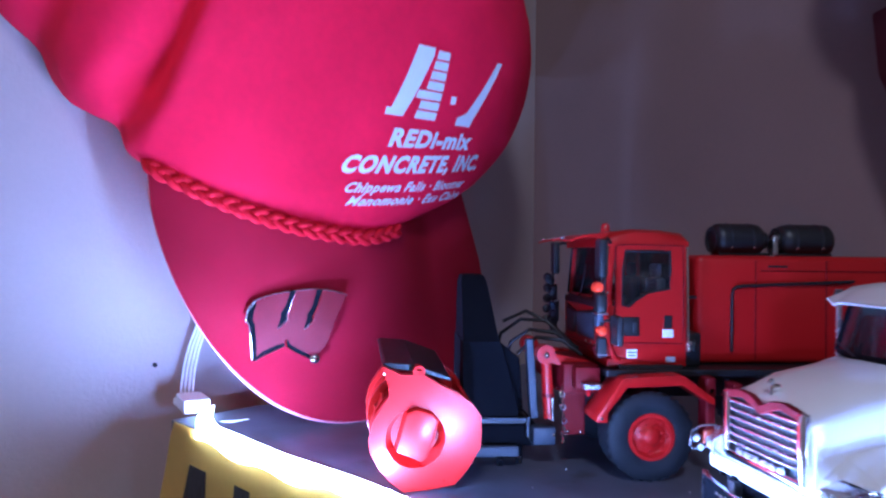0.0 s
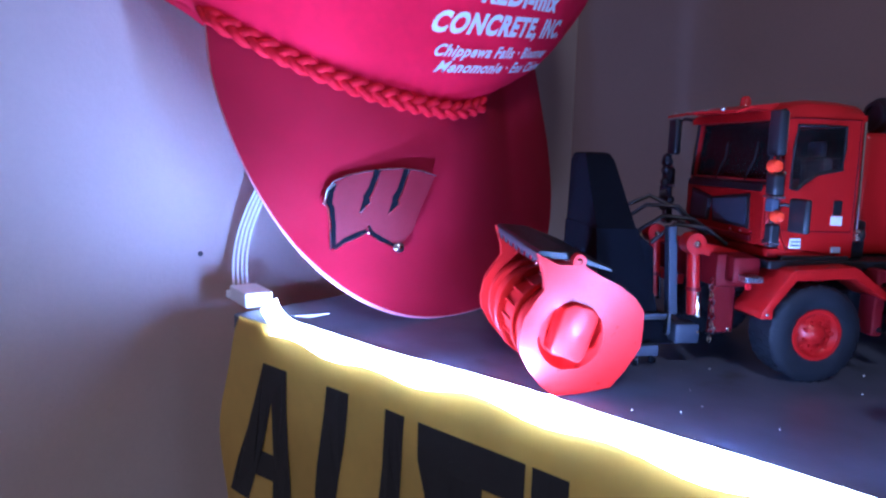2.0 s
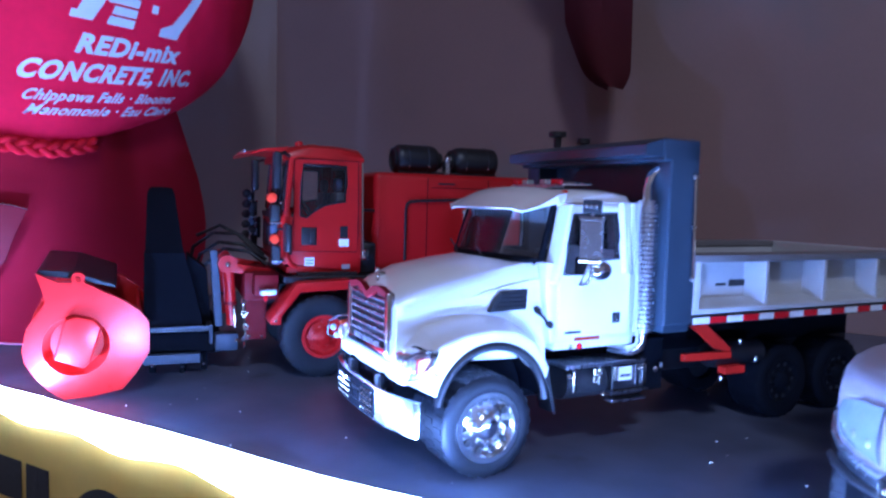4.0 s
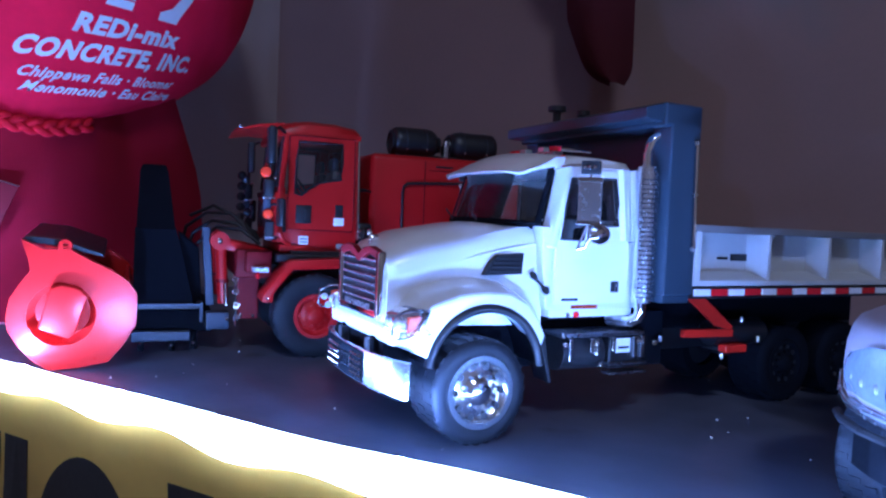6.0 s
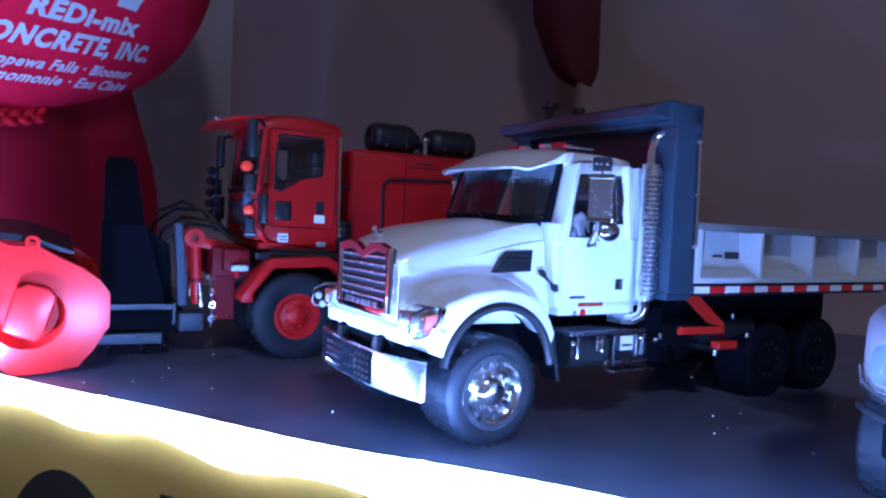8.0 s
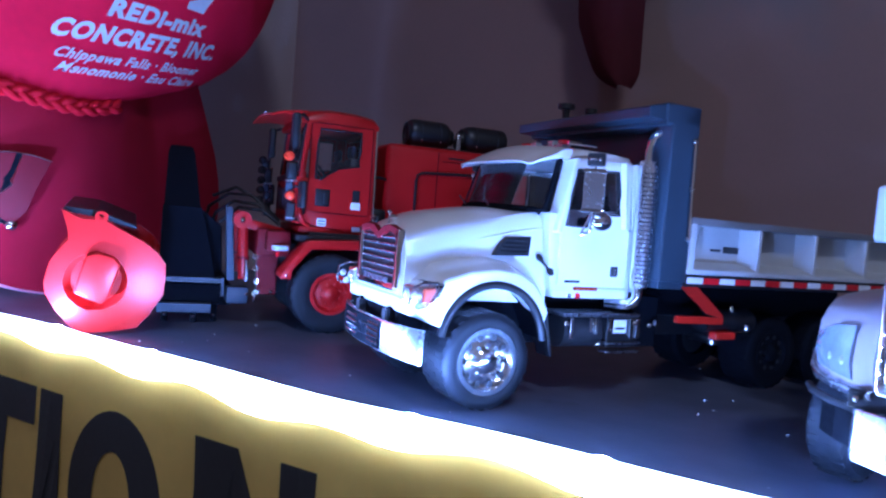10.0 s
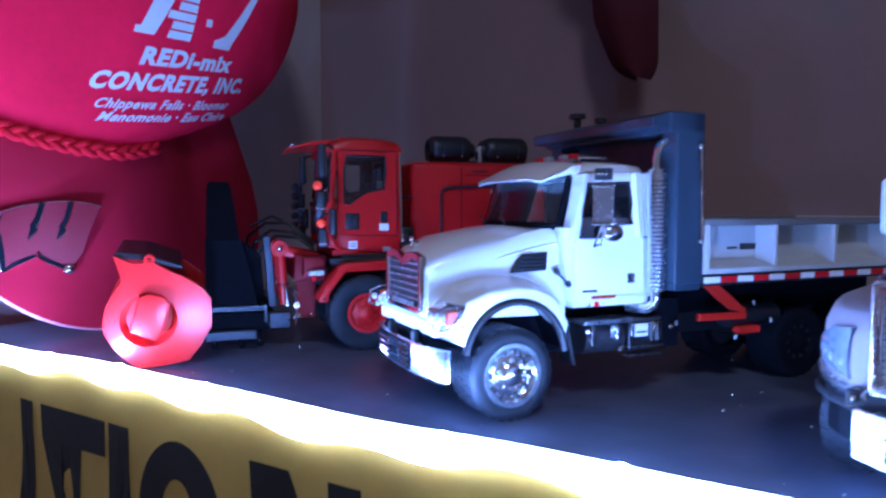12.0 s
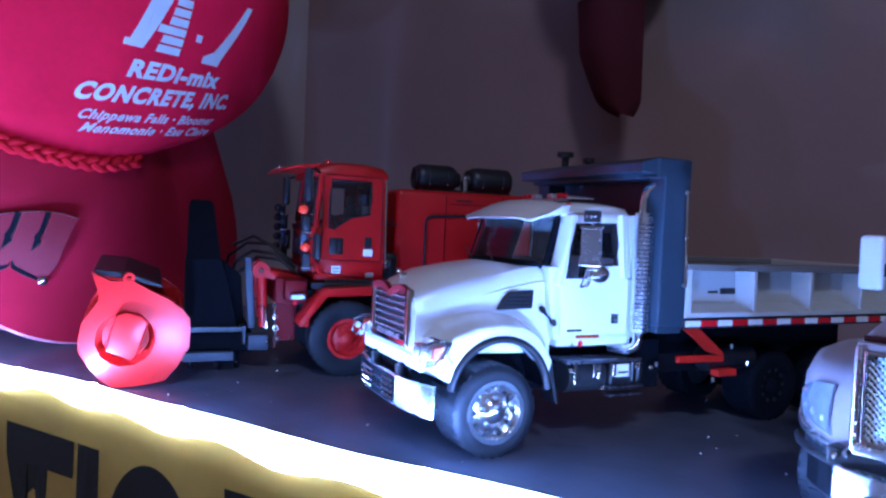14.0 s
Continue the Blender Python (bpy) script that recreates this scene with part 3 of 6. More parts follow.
    lx, ly = -0.0348, -0.0103
    left = [[(0, 0), (12, 0), (12, 4.5), (9.5, 4.5), (23, 40), (27, 40), (27, 44), (14.5, 44), (13.5, 40), (16, 40), (3, 4.5), (0, 4.5)]]
    slabs = [[(20 + 1.5 * k - (5 if k == 2 else 0), k * 6.3), (36 + 0.5 * k, k * 6.3), (36.4 + 0.5 * k, k * 6.3 + 5.1), (21 + 1.5 * k - (5 if k == 2 else 0), k * 6.3 + 5.1)] for k in range(7)]
    dot = [[(45.5, 12), (50, 12), (50, 17), (45.5, 17)]]
    bar = [[(54, -1), (68, -1), (69.5, 4), (91.5, 43.5), (86, 43.5), (62, 8), (60, 4), (54, 4)]]
    for lp in left + slabs + dot + bar:
        printed("emblem_bar", strokes([(x * 0.001, y * 0.001) for x, y in lp]), lx, ly, None, None, 0.0)
    return cap


red_cap()


# ---- metal pin on the brim ----
def brim_pin():
    spots = []
    for aim in (Vector((-0.3400, 0.2380, 0.0385)), Vector((-0.3230, 0.2710, 0.0395)), Vector((-0.3340, 0.2620, 0.0780))):
        hit = BRIM_TREE.ray_cast(EYE_POINT, (aim - EYE_POINT).normalized())[0]
        spots.append(hit if hit is not None else BRIM_TREE.find_nearest(aim)[0])
    p0, px, py = spots
    size = (px - p0).length / 0.0361
    ex = (px - p0).normalized()
    n = ex.cross(py - p0).normalized()
    ey = n.cross(ex)
    m = Matrix((ex, ey, n)).transposed().to_4x4() @ Matrix.Rotation(radians(-4.8), 4, "Z")
    m.translation = p0 + n * 0.0016
    pin = thing("lapel_pin", m @ Matrix.Scale(size, 4), "dark red enamel pin with chrome edges on cap brim", "pin")
    plate = [(0.4, 0), (-0.8, 13), (-2.4, 21), (-4.6, 24), (-3.6, 31), (-0.5, 35.4), (6, 38.6), (14, 41), (24, 43), (34, 44.2), (44, 43.6), (52, 41.6), (49, 33), (46, 24), (43, 12), (37, 4), (31, 6.0), (25, 8.6), (20.6, 10.4), (19.0, 14), (17.2, 10.2), (11, 7.4), (5, 4.2)]
    part("plate", prism(bmesh.new(), plate, 0.6, 2.0, 0.3, axis="z"), PIN_RED, pin)

    def band(pts, widths, z0, z1):
        """A flat stroke of changing width along points."""
        bm = bmesh.new()
        edge = []
        for k, (x, y) in enumerate(pts):
            (xa, ya), (xb, yb) = pts[max(0, k - 1)], pts[min(len(pts) - 1, k + 1)]
            d = Vector((xb - xa, yb - ya)).normalized()
            w = widths[k] / 2
            edge.append(((x - d.y * w, y + d.x * w), (x + d.y * w, y - d.x * w)))
        loop = [a for a, b in edge] + [b for a, b in edge[::-1]]
        return prism(bm, loop, z0, z1, 0.0, axis="z")

    strokes = [([(2.0, 1.0), (0.8, 13), (-0.6, 21.6), (-2.2, 24.4), (-1.6, 30), (0.6, 34)], [2.6, 3.0, 3.0, 3.6, 3.0, 1.0]),
               ([(2.0, 1.0), (7, 5.4), (13, 8.4), (18.4, 11.0)], [1.2, 2.4, 2.4, 1.6]), ([(19.4, 13.4), (20.6, 10.0), (26, 7.0), (34, 3.4)], [1.2, 2.6, 2.6, 2.0]),
               ([(21, 42.6), (18.6, 33), (16.4, 28.4), (17.0, 26.4), (13.8, 20.4)], [3.0, 3.0, 3.6, 4.2, 0.5]), ([(36, 44.0), (33.6, 33), (31.4, 28.4), (32.0, 26.4), (28.8, 20.4)], [3.0, 3.0, 3.6, 4.2, 0.5])]
    for k0, (pts, widths) in enumerate(strokes):
        part("inlay", band(pts, widths, 1.9, 2.3), MATTE_BLACK, pin, "black enamel stroke")
        side = []
        for k, (x, y) in enumerate(pts):
            (xa, ya), (xb, yb) = pts[max(0, k - 1)], pts[min(len(pts) - 1, k + 1)]
            d = Vector((xb - xa, yb - ya)).normalized()
            w = widths[k] * (-0.5 if k0 in (1, 2) else 0.5)
            side.append((x - d.y * w, y + d.x * w, 2.3))
        part("rim", pipe(bmesh.new(), side, 0.36, 6), CHROME, pin, smooth=50)
    part("rim_bead", ball(bmesh.new(), (-4.2, 24.2, 2.3), 1.0, 10), CHROME, pin, smooth=60)
    part("thin_rim", pipe(bmesh.new(), [(x, y, 2.0) for x, y in plate[3:12]], 0.22, 6), STEEL, pin)
    part("stud", ball(bmesh.new(), (36, 2.6, 2.0), 3.4, 14, (1, 1, 0.7)), CHROME, pin, "round chrome stud", smooth=60)
    part("clasp", boxes((10, 34, 14, 30, -1.4, 0.6), bevel=0.3), STEEL, pin)
    return pin


brim_pin()


# ---- shared truck pieces ----
def wheel(parent, x, y, z, r, width, side, rim_r, rim_mat, nuts=10, tread=28, red=False, rubber=None):
    """One wheel whose outer face looks along side (-1 or 1) of y."""
    hub = part("wheel", lathe(bmesh.new(), [(rim_r * 0.98, 0), (rim_r * 0.98, width * 0.8), (rim_r * 0.3, width * 0.8), (rim_r * 0.3, 0.4)], 24, caps=False), DARK_METAL, parent)
    prof = [(rim_r, 0.6), (rim_r + 0.8, 0.1), (rim_r + (r - rim_r) * 0.5, -0.35), (r - 1.6, 0.2), (r - 0.5, 1.0), (r - 0.15, 2.0), (r - 0.15, width - 2.0), (r - 0.5, width - 1.0), (r - 2, width), (rim_r, width - 0.6)]
    part("tyre", lathe(bmesh.new(), prof, 48, caps=False), rubber or RUBBER, hub, smooth=40)
    bm = bmesh.new()
    for k in range(tread):
        a = math.tau * k / tread
        for j, w0 in enumerate((1.2, width * 0.37, width * 0.68)):
            t = bmesh.new()
            box(t, -0.8, 0.8, w0, w0 + width * 0.24, r - 0.6, r + 0.02, 0.0)
            merge(bm, t, Matrix.Rotation(a + (j % 2) * 0.5 * math.tau / tread, 4, "Y"))
    tagged(part("tread", bm, rubber or RUBBER, hub), kind="stuff")
    ring = [(rim_r + 0.7, 0.35), (rim_r + 0.5, -0.25), (rim_r * 0.9, -0.2), (rim_r * 0.84, 1.2), (rim_r * 0.74, 1.9), (rim_r * 0.5, 1.4), (rim_r * 0.44, 0.9), (rim_r * 0.36, 0.0), (rim_r * 0.26, -0.6), (0.05, -0.8)]
    part("rim", lathe(bmesh.new(), ring, 36, caps=False), rim_mat, hub, smooth=35)
    for k in range(nuts):
        a = math.tau * (k + 0.5) / nuts
        part("wheel_nut", rod(bmesh.new(), (rim_r * 0.50 * math.cos(a), 0.2, rim_r * 0.50 * math.sin(a)), (rim_r * 0.50 * math.cos(a), 1.8, rim_r * 0.50 * math.sin(a)), rim_r * 0.07, 6), rim_mat, hub)
        a = math.tau * k / nuts
        c = (rim_r * 0.74 * math.cos(a), rim_r * 0.74 * math.sin(a))
        part("hand_hole", rod(bmesh.new(), (c[0], 1.2, c[1]), (c[0], 1.95, c[1]), rim_r * 0.10, 10), RED_PAINT if red else DARK_METAL, hub)
    hub.matrix_local = pose(x * 0.001, y * 0.001, z * 0.001) @ (Matrix.Rotation(math.pi, 4, "Z") if side > 0 else Matrix())
    return hub


def quad_pane(bm, corners, thick=0.35):
    """A thin pane through four corners."""
    c = [Vector(p) for p in corners]
    n = (c[1] - c[0]).cross(c[3] - c[0]).normalized() * thick
    lo, hi = [bm.verts.new(p) for p in c], [bm.verts.new(p + n) for p in c]
    bm.faces.new(lo)
    bm.faces.new(hi[::-1])
    for i in range(4):
        bm.faces.new((lo[i], hi[i], hi[(i + 1) % 4], lo[(i + 1) % 4]))
    return bm


def beam(bm, p, q, w, h, bevel=0.3):
    """A square bar from p to q."""
    p, q = Vector(p), Vector(q)
    t = bmesh.new()
    L = (q - p).length
    box(t, -w / 2, w / 2, -h / 2, h / 2, -L / 2, L / 2, bevel)
    return merge(bm, t, Matrix.Translation((p + q) / 2) @ (q - p).to_track_quat("Z", "Y").to_matrix().to_4x4())


# ---- white dump truck ----
CAB_PIECES = {"hood", "hood_crease", "cab_body", "front_pillar", "pillar_trim", "door_pillar", "rear_pillar", "roof", "sun_visor", "windscreen", "windscreen_gasket", "rear_window",
              "dashboard", "seat", "wiper", "door", "door_trim", "window_seal", "side_window", "door_handle", "handle_lever", "badge", "sill_marker", "side_skirt", "side_lamp",
              "side_reflector", "hood_latch", "air_intake", "louvre", "mirror_bracket", "round_mirror", "beacon_bar", "beacon", "marker_lamp", "horn", "step_plate",
              "fuel_tank", "battery_box", "battery_label", "label_bar", "tank_strap", "fitting", "step_tread"}


def white_truck():
    T = thing("dump_truck", pose(-0.0338, 0.2689, 0, 0, 0, 55.5), "white model dump truck with chrome trim on black shelf", "model truck", "model trucks")
    # hood, lofted from grille to windscreen
    secs = []
    for x, half, top, shoulder, low in ((-26.8, 21.0, 58.8, 55.2, 36), (-23.5, 22.0, 61.8, 56.8, 36), (-14, 23.2, 65.8, 59.6, 36), (0, 24.8, 68.6, 63.4, 36), (8, 25.8, 69.6, 65.6, 36), (14, 26.8, 70.0, 67.0, 36), (22, 28.2, 70.2, 67.8, 36)):
        secs.append([(x, -half, low), (x, -half - 0.4, shoulder - 6), (x, -half + 0.3, shoulder - 1.4), (x, -half + 2.0, shoulder + 1.4), (x, -half * 0.6, top - 0.9), (x, -half * 0.25, top - 0.1), (x, half * 0.25, top - 0.1), (x, half * 0.6, top - 0.9), (x, half - 2.0, shoulder + 1.4), (x, half - 0.3, shoulder - 1.4), (x, half + 0.4, shoulder - 6), (x, half, low)])
    hood = part("hood", loft(bmesh.new(), secs), WHITE_PAINT, T, smooth=38)
    for s in (-1, 1):
        crease = [(-6, s * 24.0, 56.6), (0, s * 25.0, 58.6), (8, s * 26.1, 60.8), (14, s * 27.1, 62.2), (20.5, s * 28.2, 63.4)]
        part("hood_crease", pipe(bmesh.new(), crease, [0.1, 0.5, 0.55, 0.55, 0.3], 8), WHITE_PAINT, hood, smooth=60)
    # fenders with round wheel openings
    for s in (-1, 1):
        arch = [(1.5 + 20.5 * math.cos(radians(d)), 23 + 20.8 * math.sin(radians(d))) for d in range(166, 9, -8)]
        outer = [(-27.5, 31.5), (-27.0, 38), (-24.5, 42.5), (-18, 46.5), (-9, 49.6), (1, 50.6), (10, 49.6), (17, 46.2), (21.5, 40.5), (23.4, 33.5)]
        outline = outer + arch[::-1]

        def crowned(x, y, z, s=s):
            k = (abs(y) - 22) / 14
            return (x + 4.2 * max(0, k) ** 2 * (x < -20), y, z - (3.2 * max(0.0, k) ** 2.2 if z > 36 else 0) + (2.2 * max(0, 1 - k) if z > 44 else 0))
        bm = bmesh.new()
        lo, hi = sorted((s * 21, s * 35.6))
        prism(bm, outline, lo, hi, 0.9, 3, taper=crowned)
        part("fender", bm, WHITE_PAINT, T, smooth=50)
        bm = bmesh.new()
        pts = [(1.5 + 20.1 * math.cos(radians(d)), s * 35.3, 22.6 + 20.3 * math.sin(radians(d))) for d in range(172, -1, -6)]
        part("arch_lip", pipe(bm, pts, 1.5, 8), BLACK_PLASTIC, T, smooth=60)
        bm = bmesh.new()
        loft(bm, [[(1.5 + r * math.cos(radians(d)), s * y, 23 + (r + 0.3) * math.sin(radians(d))) for r, y in ((19.6, 21.2), (20.2, 21.2), (20.2, 34.9), (19.6, 34.9))] for d in range(172, 3, -7)])
        part("arch_liner", bm, MATTE_BLACK, T, smooth=50)
        bm = bmesh.new()
        prism(bm, [(21.5, 33), (23.6, 33.2), (26.8, 18), (26.2, 17.6)], *sorted((s * 26, s * 35)), 0.2)
        part("mud_flap", bm, BLACK_PLASTIC, T)
    bm = bmesh.new()
    box(bm, -27, 60, -20, 20, 20, 36, 0.5)
    part("engine_bay", bm, MATTE_BLACK, T)
    # cab: lower body, pillars, roof
    half = 32.0
    bm = bmesh.new()
    prism(bm, [(21.5, 41.5), (58.5, 41.5), (58.5, 66), (57, 66), (57, 43), (24, 43), (24, 68.6), (18.6, 69.0), (19.5, 55)], -half, half, 0.25)
    box(bm, 22, 58, -half, -half + 1.2, 42, 64.4, 0.2)
    box(bm, 22, 58, half - 1.2, half, 42, 64.4, 0.2)
    box(bm, 57, 58.4, -half + 1, half - 1, 43, 72, 0.2)
    for s in (-1, 1):
        y = s * (half - 1.3)
        part("front_pillar", beam(bmesh.new(), (21.0, s * (half - 0.6), 62.0), (27.6, s * (half - 2.2), 90), 6.4, 2.2, 0.7), WHITE_PAINT, T)
        # Black strips added behind the pillars to keep the cab interior dark.
        part("pillar_trim", beam(bmesh.new(), (21.4, s * (half - 2.4), 63.0), (28.0, s * (half - 4.0), 90), 6.0, 1.0, 0.2), MATTE_BLACK, T)
        part("pillar_trim", beam(bmesh.new(), (53.8, s * (half - 2.6), 65), (52.8, s * (half - 4.4), 90), 8.8, 0.8, 0.2), MATTE_BLACK, T)
        part("door_pillar", beam(bmesh.new(), (53.8, y + s * 0.2, 65), (52.8, s * (half - 2.8), 90), 8.8, 2.2), WHITE_PAINT, T)
        part("rear_pillar", beam(bmesh.new(), (57.2, s * (half - 1.6), 64), (56.6, s * (half - 3.4), 90), 2.4, 4), WHITE_PAINT, T)
        prism(bm, [(27.4, 86.6), (28.0, 89.6), (50, 90.2), (50, 87.6)], *sorted((s * (half - 4.2), s * (half - 1.9))), 0.2)
    part("cab_body", bm, WHITE_PAINT, T, smooth=45)
    secs = []
    for x, h, top in ((22.6, 26.5, 90.4), (25.5, 28.4, 93.2), (35, 28.8, 94.6), (48, 28.8, 94.6), (55, 28.4, 94.0), (58.2, 27.5, 91.0)):
        secs.append([(x, -h, 88.2), (x, -h - 0.2, 90), (x, -h + 1.6, top - 1.6), (x, -h * 0.7, top - 0.3), (x, h * 0.7, top - 0.3), (x, h - 1.6, top - 1.6), (x, h + 0.2, 90), (x, h, 88.2)])
    part("roof", loft(bmesh.new(), secs), WHITE_PAINT, T, smooth=45)
    # sun visor with a scalloped lower edge
    secs = []
    for k in range(33):
        q = -1 + 2 * k / 32
        y = q * 31.5
        dip = 1.5 * math.exp(-((abs(q) - 0.80) / 0.09) ** 2) - 1.2 * max(0.0, (abs(q) - 0.88) / 0.12)
        x0 = 8.5 + 6.5 * q * q
        secs.append([(27.5, y * 0.95, 95.2 - 2.6 * q * q), (22.0 + 1.5 * q * q, y * 0.96, 94.8 - 2.8 * q * q), (16.5 + 3 * q * q, y * 0.98, 92.2 - 2.4 * q * q), (x0, y, 87.2 - 0.6 * dip), (x0 + 0.2, y, 86.5 - 0.6 * dip), (26.5, y * 0.95, 89.6)])
    part("sun_visor", loft(bmesh.new(), secs), WHITE_PAINT, T, smooth=45)

    def screen_point(q, v, out=0.0):
        """Across (-1 to 1) and up (0 to 1) the bowed windscreen."""
        low, high = Vector((8.4 + 9.6 * q * q - out, 29.8 * q, 69.6 - 0.6 * q * q)), Vector((15.0 + 8.5 * q * q - out, 28.6 * q, 89.0))
        return low.lerp(high, v)

    bm = bmesh.new()
    sheets = [[[bm.verts.new(screen_point(-1 + k / 8, v, out)) for k in range(17)] for v in (0, 1)] for out in (0.0, 0.4)]
    for lo, hi in sheets:
        for k in range(16):
            bm.faces.new((lo[k], lo[k + 1], hi[k + 1], hi[k]))
    for k in range(16):
        for e in (0, 1):
            bm.faces.new((sheets[0][e][k], sheets[0][e][k + 1], sheets[1][e][k + 1], sheets[1][e][k]))
    part("windscreen", bm, PANE, T, smooth=60)
    rim = [screen_point(-1 + k / 8, 0.03, 0.3) for k in range(17)] + [screen_point(1 - k / 8, 0.985, 0.3) for k in range(17)]
    part("windscreen_gasket", pipe(bmesh.new(), rim, 1.15, 6, closed=True), MATTE_BLACK, T, smooth=60)
    part("rear_window", quad_pane(bmesh.new(), [(57.6, -24, 72), (57.6, 24, 72), (57.2, 23, 88.5), (57.2, -23, 88.5)]), PANE, T)
    dash = [(10.4 + 9.6 * q * q, 29.8 * q) for q in [k / 8 for k in range(-7, 8)]] + [(31, 26), (31, -26)]
    part("dashboard", prism(bmesh.new(), dash, 58, 70.7, 0.4, axis="z"), MATTE_BLACK, T)
    for y0 in (-22, 6):
        part("seat", boxes((38, 50, y0, y0 + 16, 52, 58), (48, 52, y0 + 1, y0 + 15, 56, 69), bevel=1.4), MATTE_BLACK, T)
    bm = bmesh.new()
    lathe(bm, [(5.4 + 0.5 * math.cos(d), 0.5 * math.sin(d)) for d in [k * math.tau / 8 for k in range(9)]], 24, "x", caps=False)
    ob = part("steering_wheel", bm, BLACK_PLASTIC, T)
    ob.matrix_local = pose(0.036, -0.014, 0.068, 0, -30, 0)
    for y in (-9, 9):
        bm = bmesh.new()
        rod(bm, (7.4, y, 70.2), (11.0, y + 13, 74), 0.3, 6)
        part("wiper", bm, BLACK_PLASTIC, T)
    for s in (-1, 1):
        door = bmesh.new()
        out = [(23.6, 43.6), (38, 43.4), (52.6, 43.4), (53.2, 55), (53.2, 75), (52.2, 88.8), (28.0, 88.2), (23.6, 64.0)]
        win = [(25.3, 64.9), (34.3, 65.0), (35.4, 69.6), (48.6, 70.2), (48.6, 78), (47.8, 86.2), (29.5, 85.4), (27.4, 76)]
        ring_plate(door, out, win, *sorted((s * (half + 0.05), s * (half + 0.75))))
        for v in door.verts:
            if v.co.z > 66:
                v.co.y -= s * (v.co.z - 66) * 0.085
        d = part("door", door, WHITE_PAINT, T, smooth=30)
        # Black sheet added inside each door so the interior stays dark.
        trim = bmesh.new()
        ring_plate(trim, [(a + (0.4 if a < 40 else -0.4), b) for a, b in out], win, *sorted((s * (half - 1.8), s * (half - 1.3))))
        for v in trim.verts:
            if v.co.z > 66:
                v.co.y -= s * (v.co.z - 66) * 0.085
        part("door_trim", trim, MATTE_BLACK, d)
        bm = bmesh.new()
        rim = [Vector((a, s * (half + 0.5 - max(0, b - 66) * 0.085), b)) for a, b in win]
        part("window_seal", pipe(bm, rim, 0.55, 6, closed=True), BLACK_PLASTIC, d)
        bm = bmesh.new()
        face = [(a, s * (half + 0.25 - max(0, b - 66) * 0.085), b) for a, b in win]
        vs = [bm.verts.new(p) for p in face]
        bm.faces.new(vs)
        bmesh.ops.solidify(bm, geom=bm.faces[:], thickness=0.3)
        part("side_window", bm, PANE, d)
        part("door_handle", boxes((46.2, 49.4, *sorted((s * (half + 0.7), s * (half + 1.2))), 47.2, 51.0), bevel=0.25), BLACK_PLASTIC, d)
        part("handle_lever", boxes((47.6, 48.2, *sorted((s * (half + 1.1), s * (half + 1.5))), 47.8, 50.4), bevel=0.1), CHROME, d)
        part("badge", boxes((26.5, 33.0, *sorted((s * (half + 0.7), s * (half + 1.0))), 44.4, 45.3), bevel=0.1), BLACK_PLASTIC, d)
        part("sill_marker", boxes((31, 41.5, *sorted((s * (half - 0.2), s * (half + 0.5))), 41.6, 42.9), bevel=0.2), DEEP_AMBER, T)
        part("side_skirt", boxes((23, 57, *sorted((s * (half - 6), s * (half - 0.4))), 38.6, 42), bevel=0.6), WHITE_PAINT, T)
        part("side_lamp", ball(bmesh.new(), (33.5, s * (half - 0.5), 39.6), 1.2, 10), RED_LENS, T, smooth=60)
        part("side_reflector", ball(bmesh.new(), (30.0, s * (half - 0.5), 39.6), 0.9, 10), CHROME, T, smooth=60)
        latch = [(17.2, s * 28.6, 53.8), (17.8, s * 29.2, 52.6), (18.8, s * 30.0, 51.0), (20.0, s * 30.9, 49.6), (21.0, s * 31.6, 48.2), (21.8, s * 31.8, 46.8)]
        part("hood_latch", pipe(bmesh.new(), latch, [0.7, 1.3, 0.5, 0.45, 1.4, 0.8], 8), BLACK_PLASTIC, T, smooth=60)
        # hood side vent
        vent = part("air_intake", prism(bmesh.new(), [(1.0, 52.4), (14.6, 52.9), (15.0, 59.9), (5.4, 59.2), (3.0, 56.8)], *sorted((s * 24.5, s * 27.6)), 0.3), BLACK_PLASTIC, T)
        for k in range(4):
            part("louvre", boxes((2.6 + 0.7 * k, 14.2, *sorted((s * 27.5, s * 28.1)), 53.6 + 1.45 * k, 54.3 + 1.45 * k), bevel=0.15), BLACK_PLASTIC, vent)
        # headlight
        shape = [(-31.0, 36.0), (-30.6, 41.0), (-26.5, 42.8), (-21.2, 43.0), (-20.6, 41.0), (-22.4, 37.2), (-25.2, 35.0), (-29.2, 34.6)]

        def swept(x, y, z):
            return (x + (1.5 + 6.0 * (abs(y) - 25) / 11 if x < -25.5 else 0), y, z)
        hl = part("headlight", prism(bmesh.new(), shape, *sorted((s * 25, s * 36.0)), 0.8, 3, taper=swept), SATIN_CHROME, T, smooth=50)
        part("indicator", prism(bmesh.new(), [(-26.4, 36.2), (-26.2, 41.0), (-22.0, 41.4), (-21.8, 40.4), (-23.8, 36.8)], *sorted((s * 35.4, s * 36.5)), 0.4), DEEP_AMBER, hl)
        part("lamp_rim", pipe(bmesh.new(), [(a, s * 36.0, b) for a, b in shape], 0.45, 6, closed=True), CHROME, hl, smooth=60)
        for x, z in ((-28.8, 38.6), (-27.2, 35.4)):
            part("lamp", ball(bmesh.new(), (x, s * 35.6, z), 1.4, 12, (1, 0.6, 1)), CLEAR_LENS, hl, smooth=60)
        for y in (27.5, 31.0):
            part("lamp", ball(bmesh.new(), (-29.8 + (y - 25) * 0.54, s * y, 38.6), 1.8, 12, (0.6, 1, 1)), CLEAR_LENS, hl, smooth=60)
        # mirrors on their bracket
        y = s * 42.5
        mir = bmesh.new()
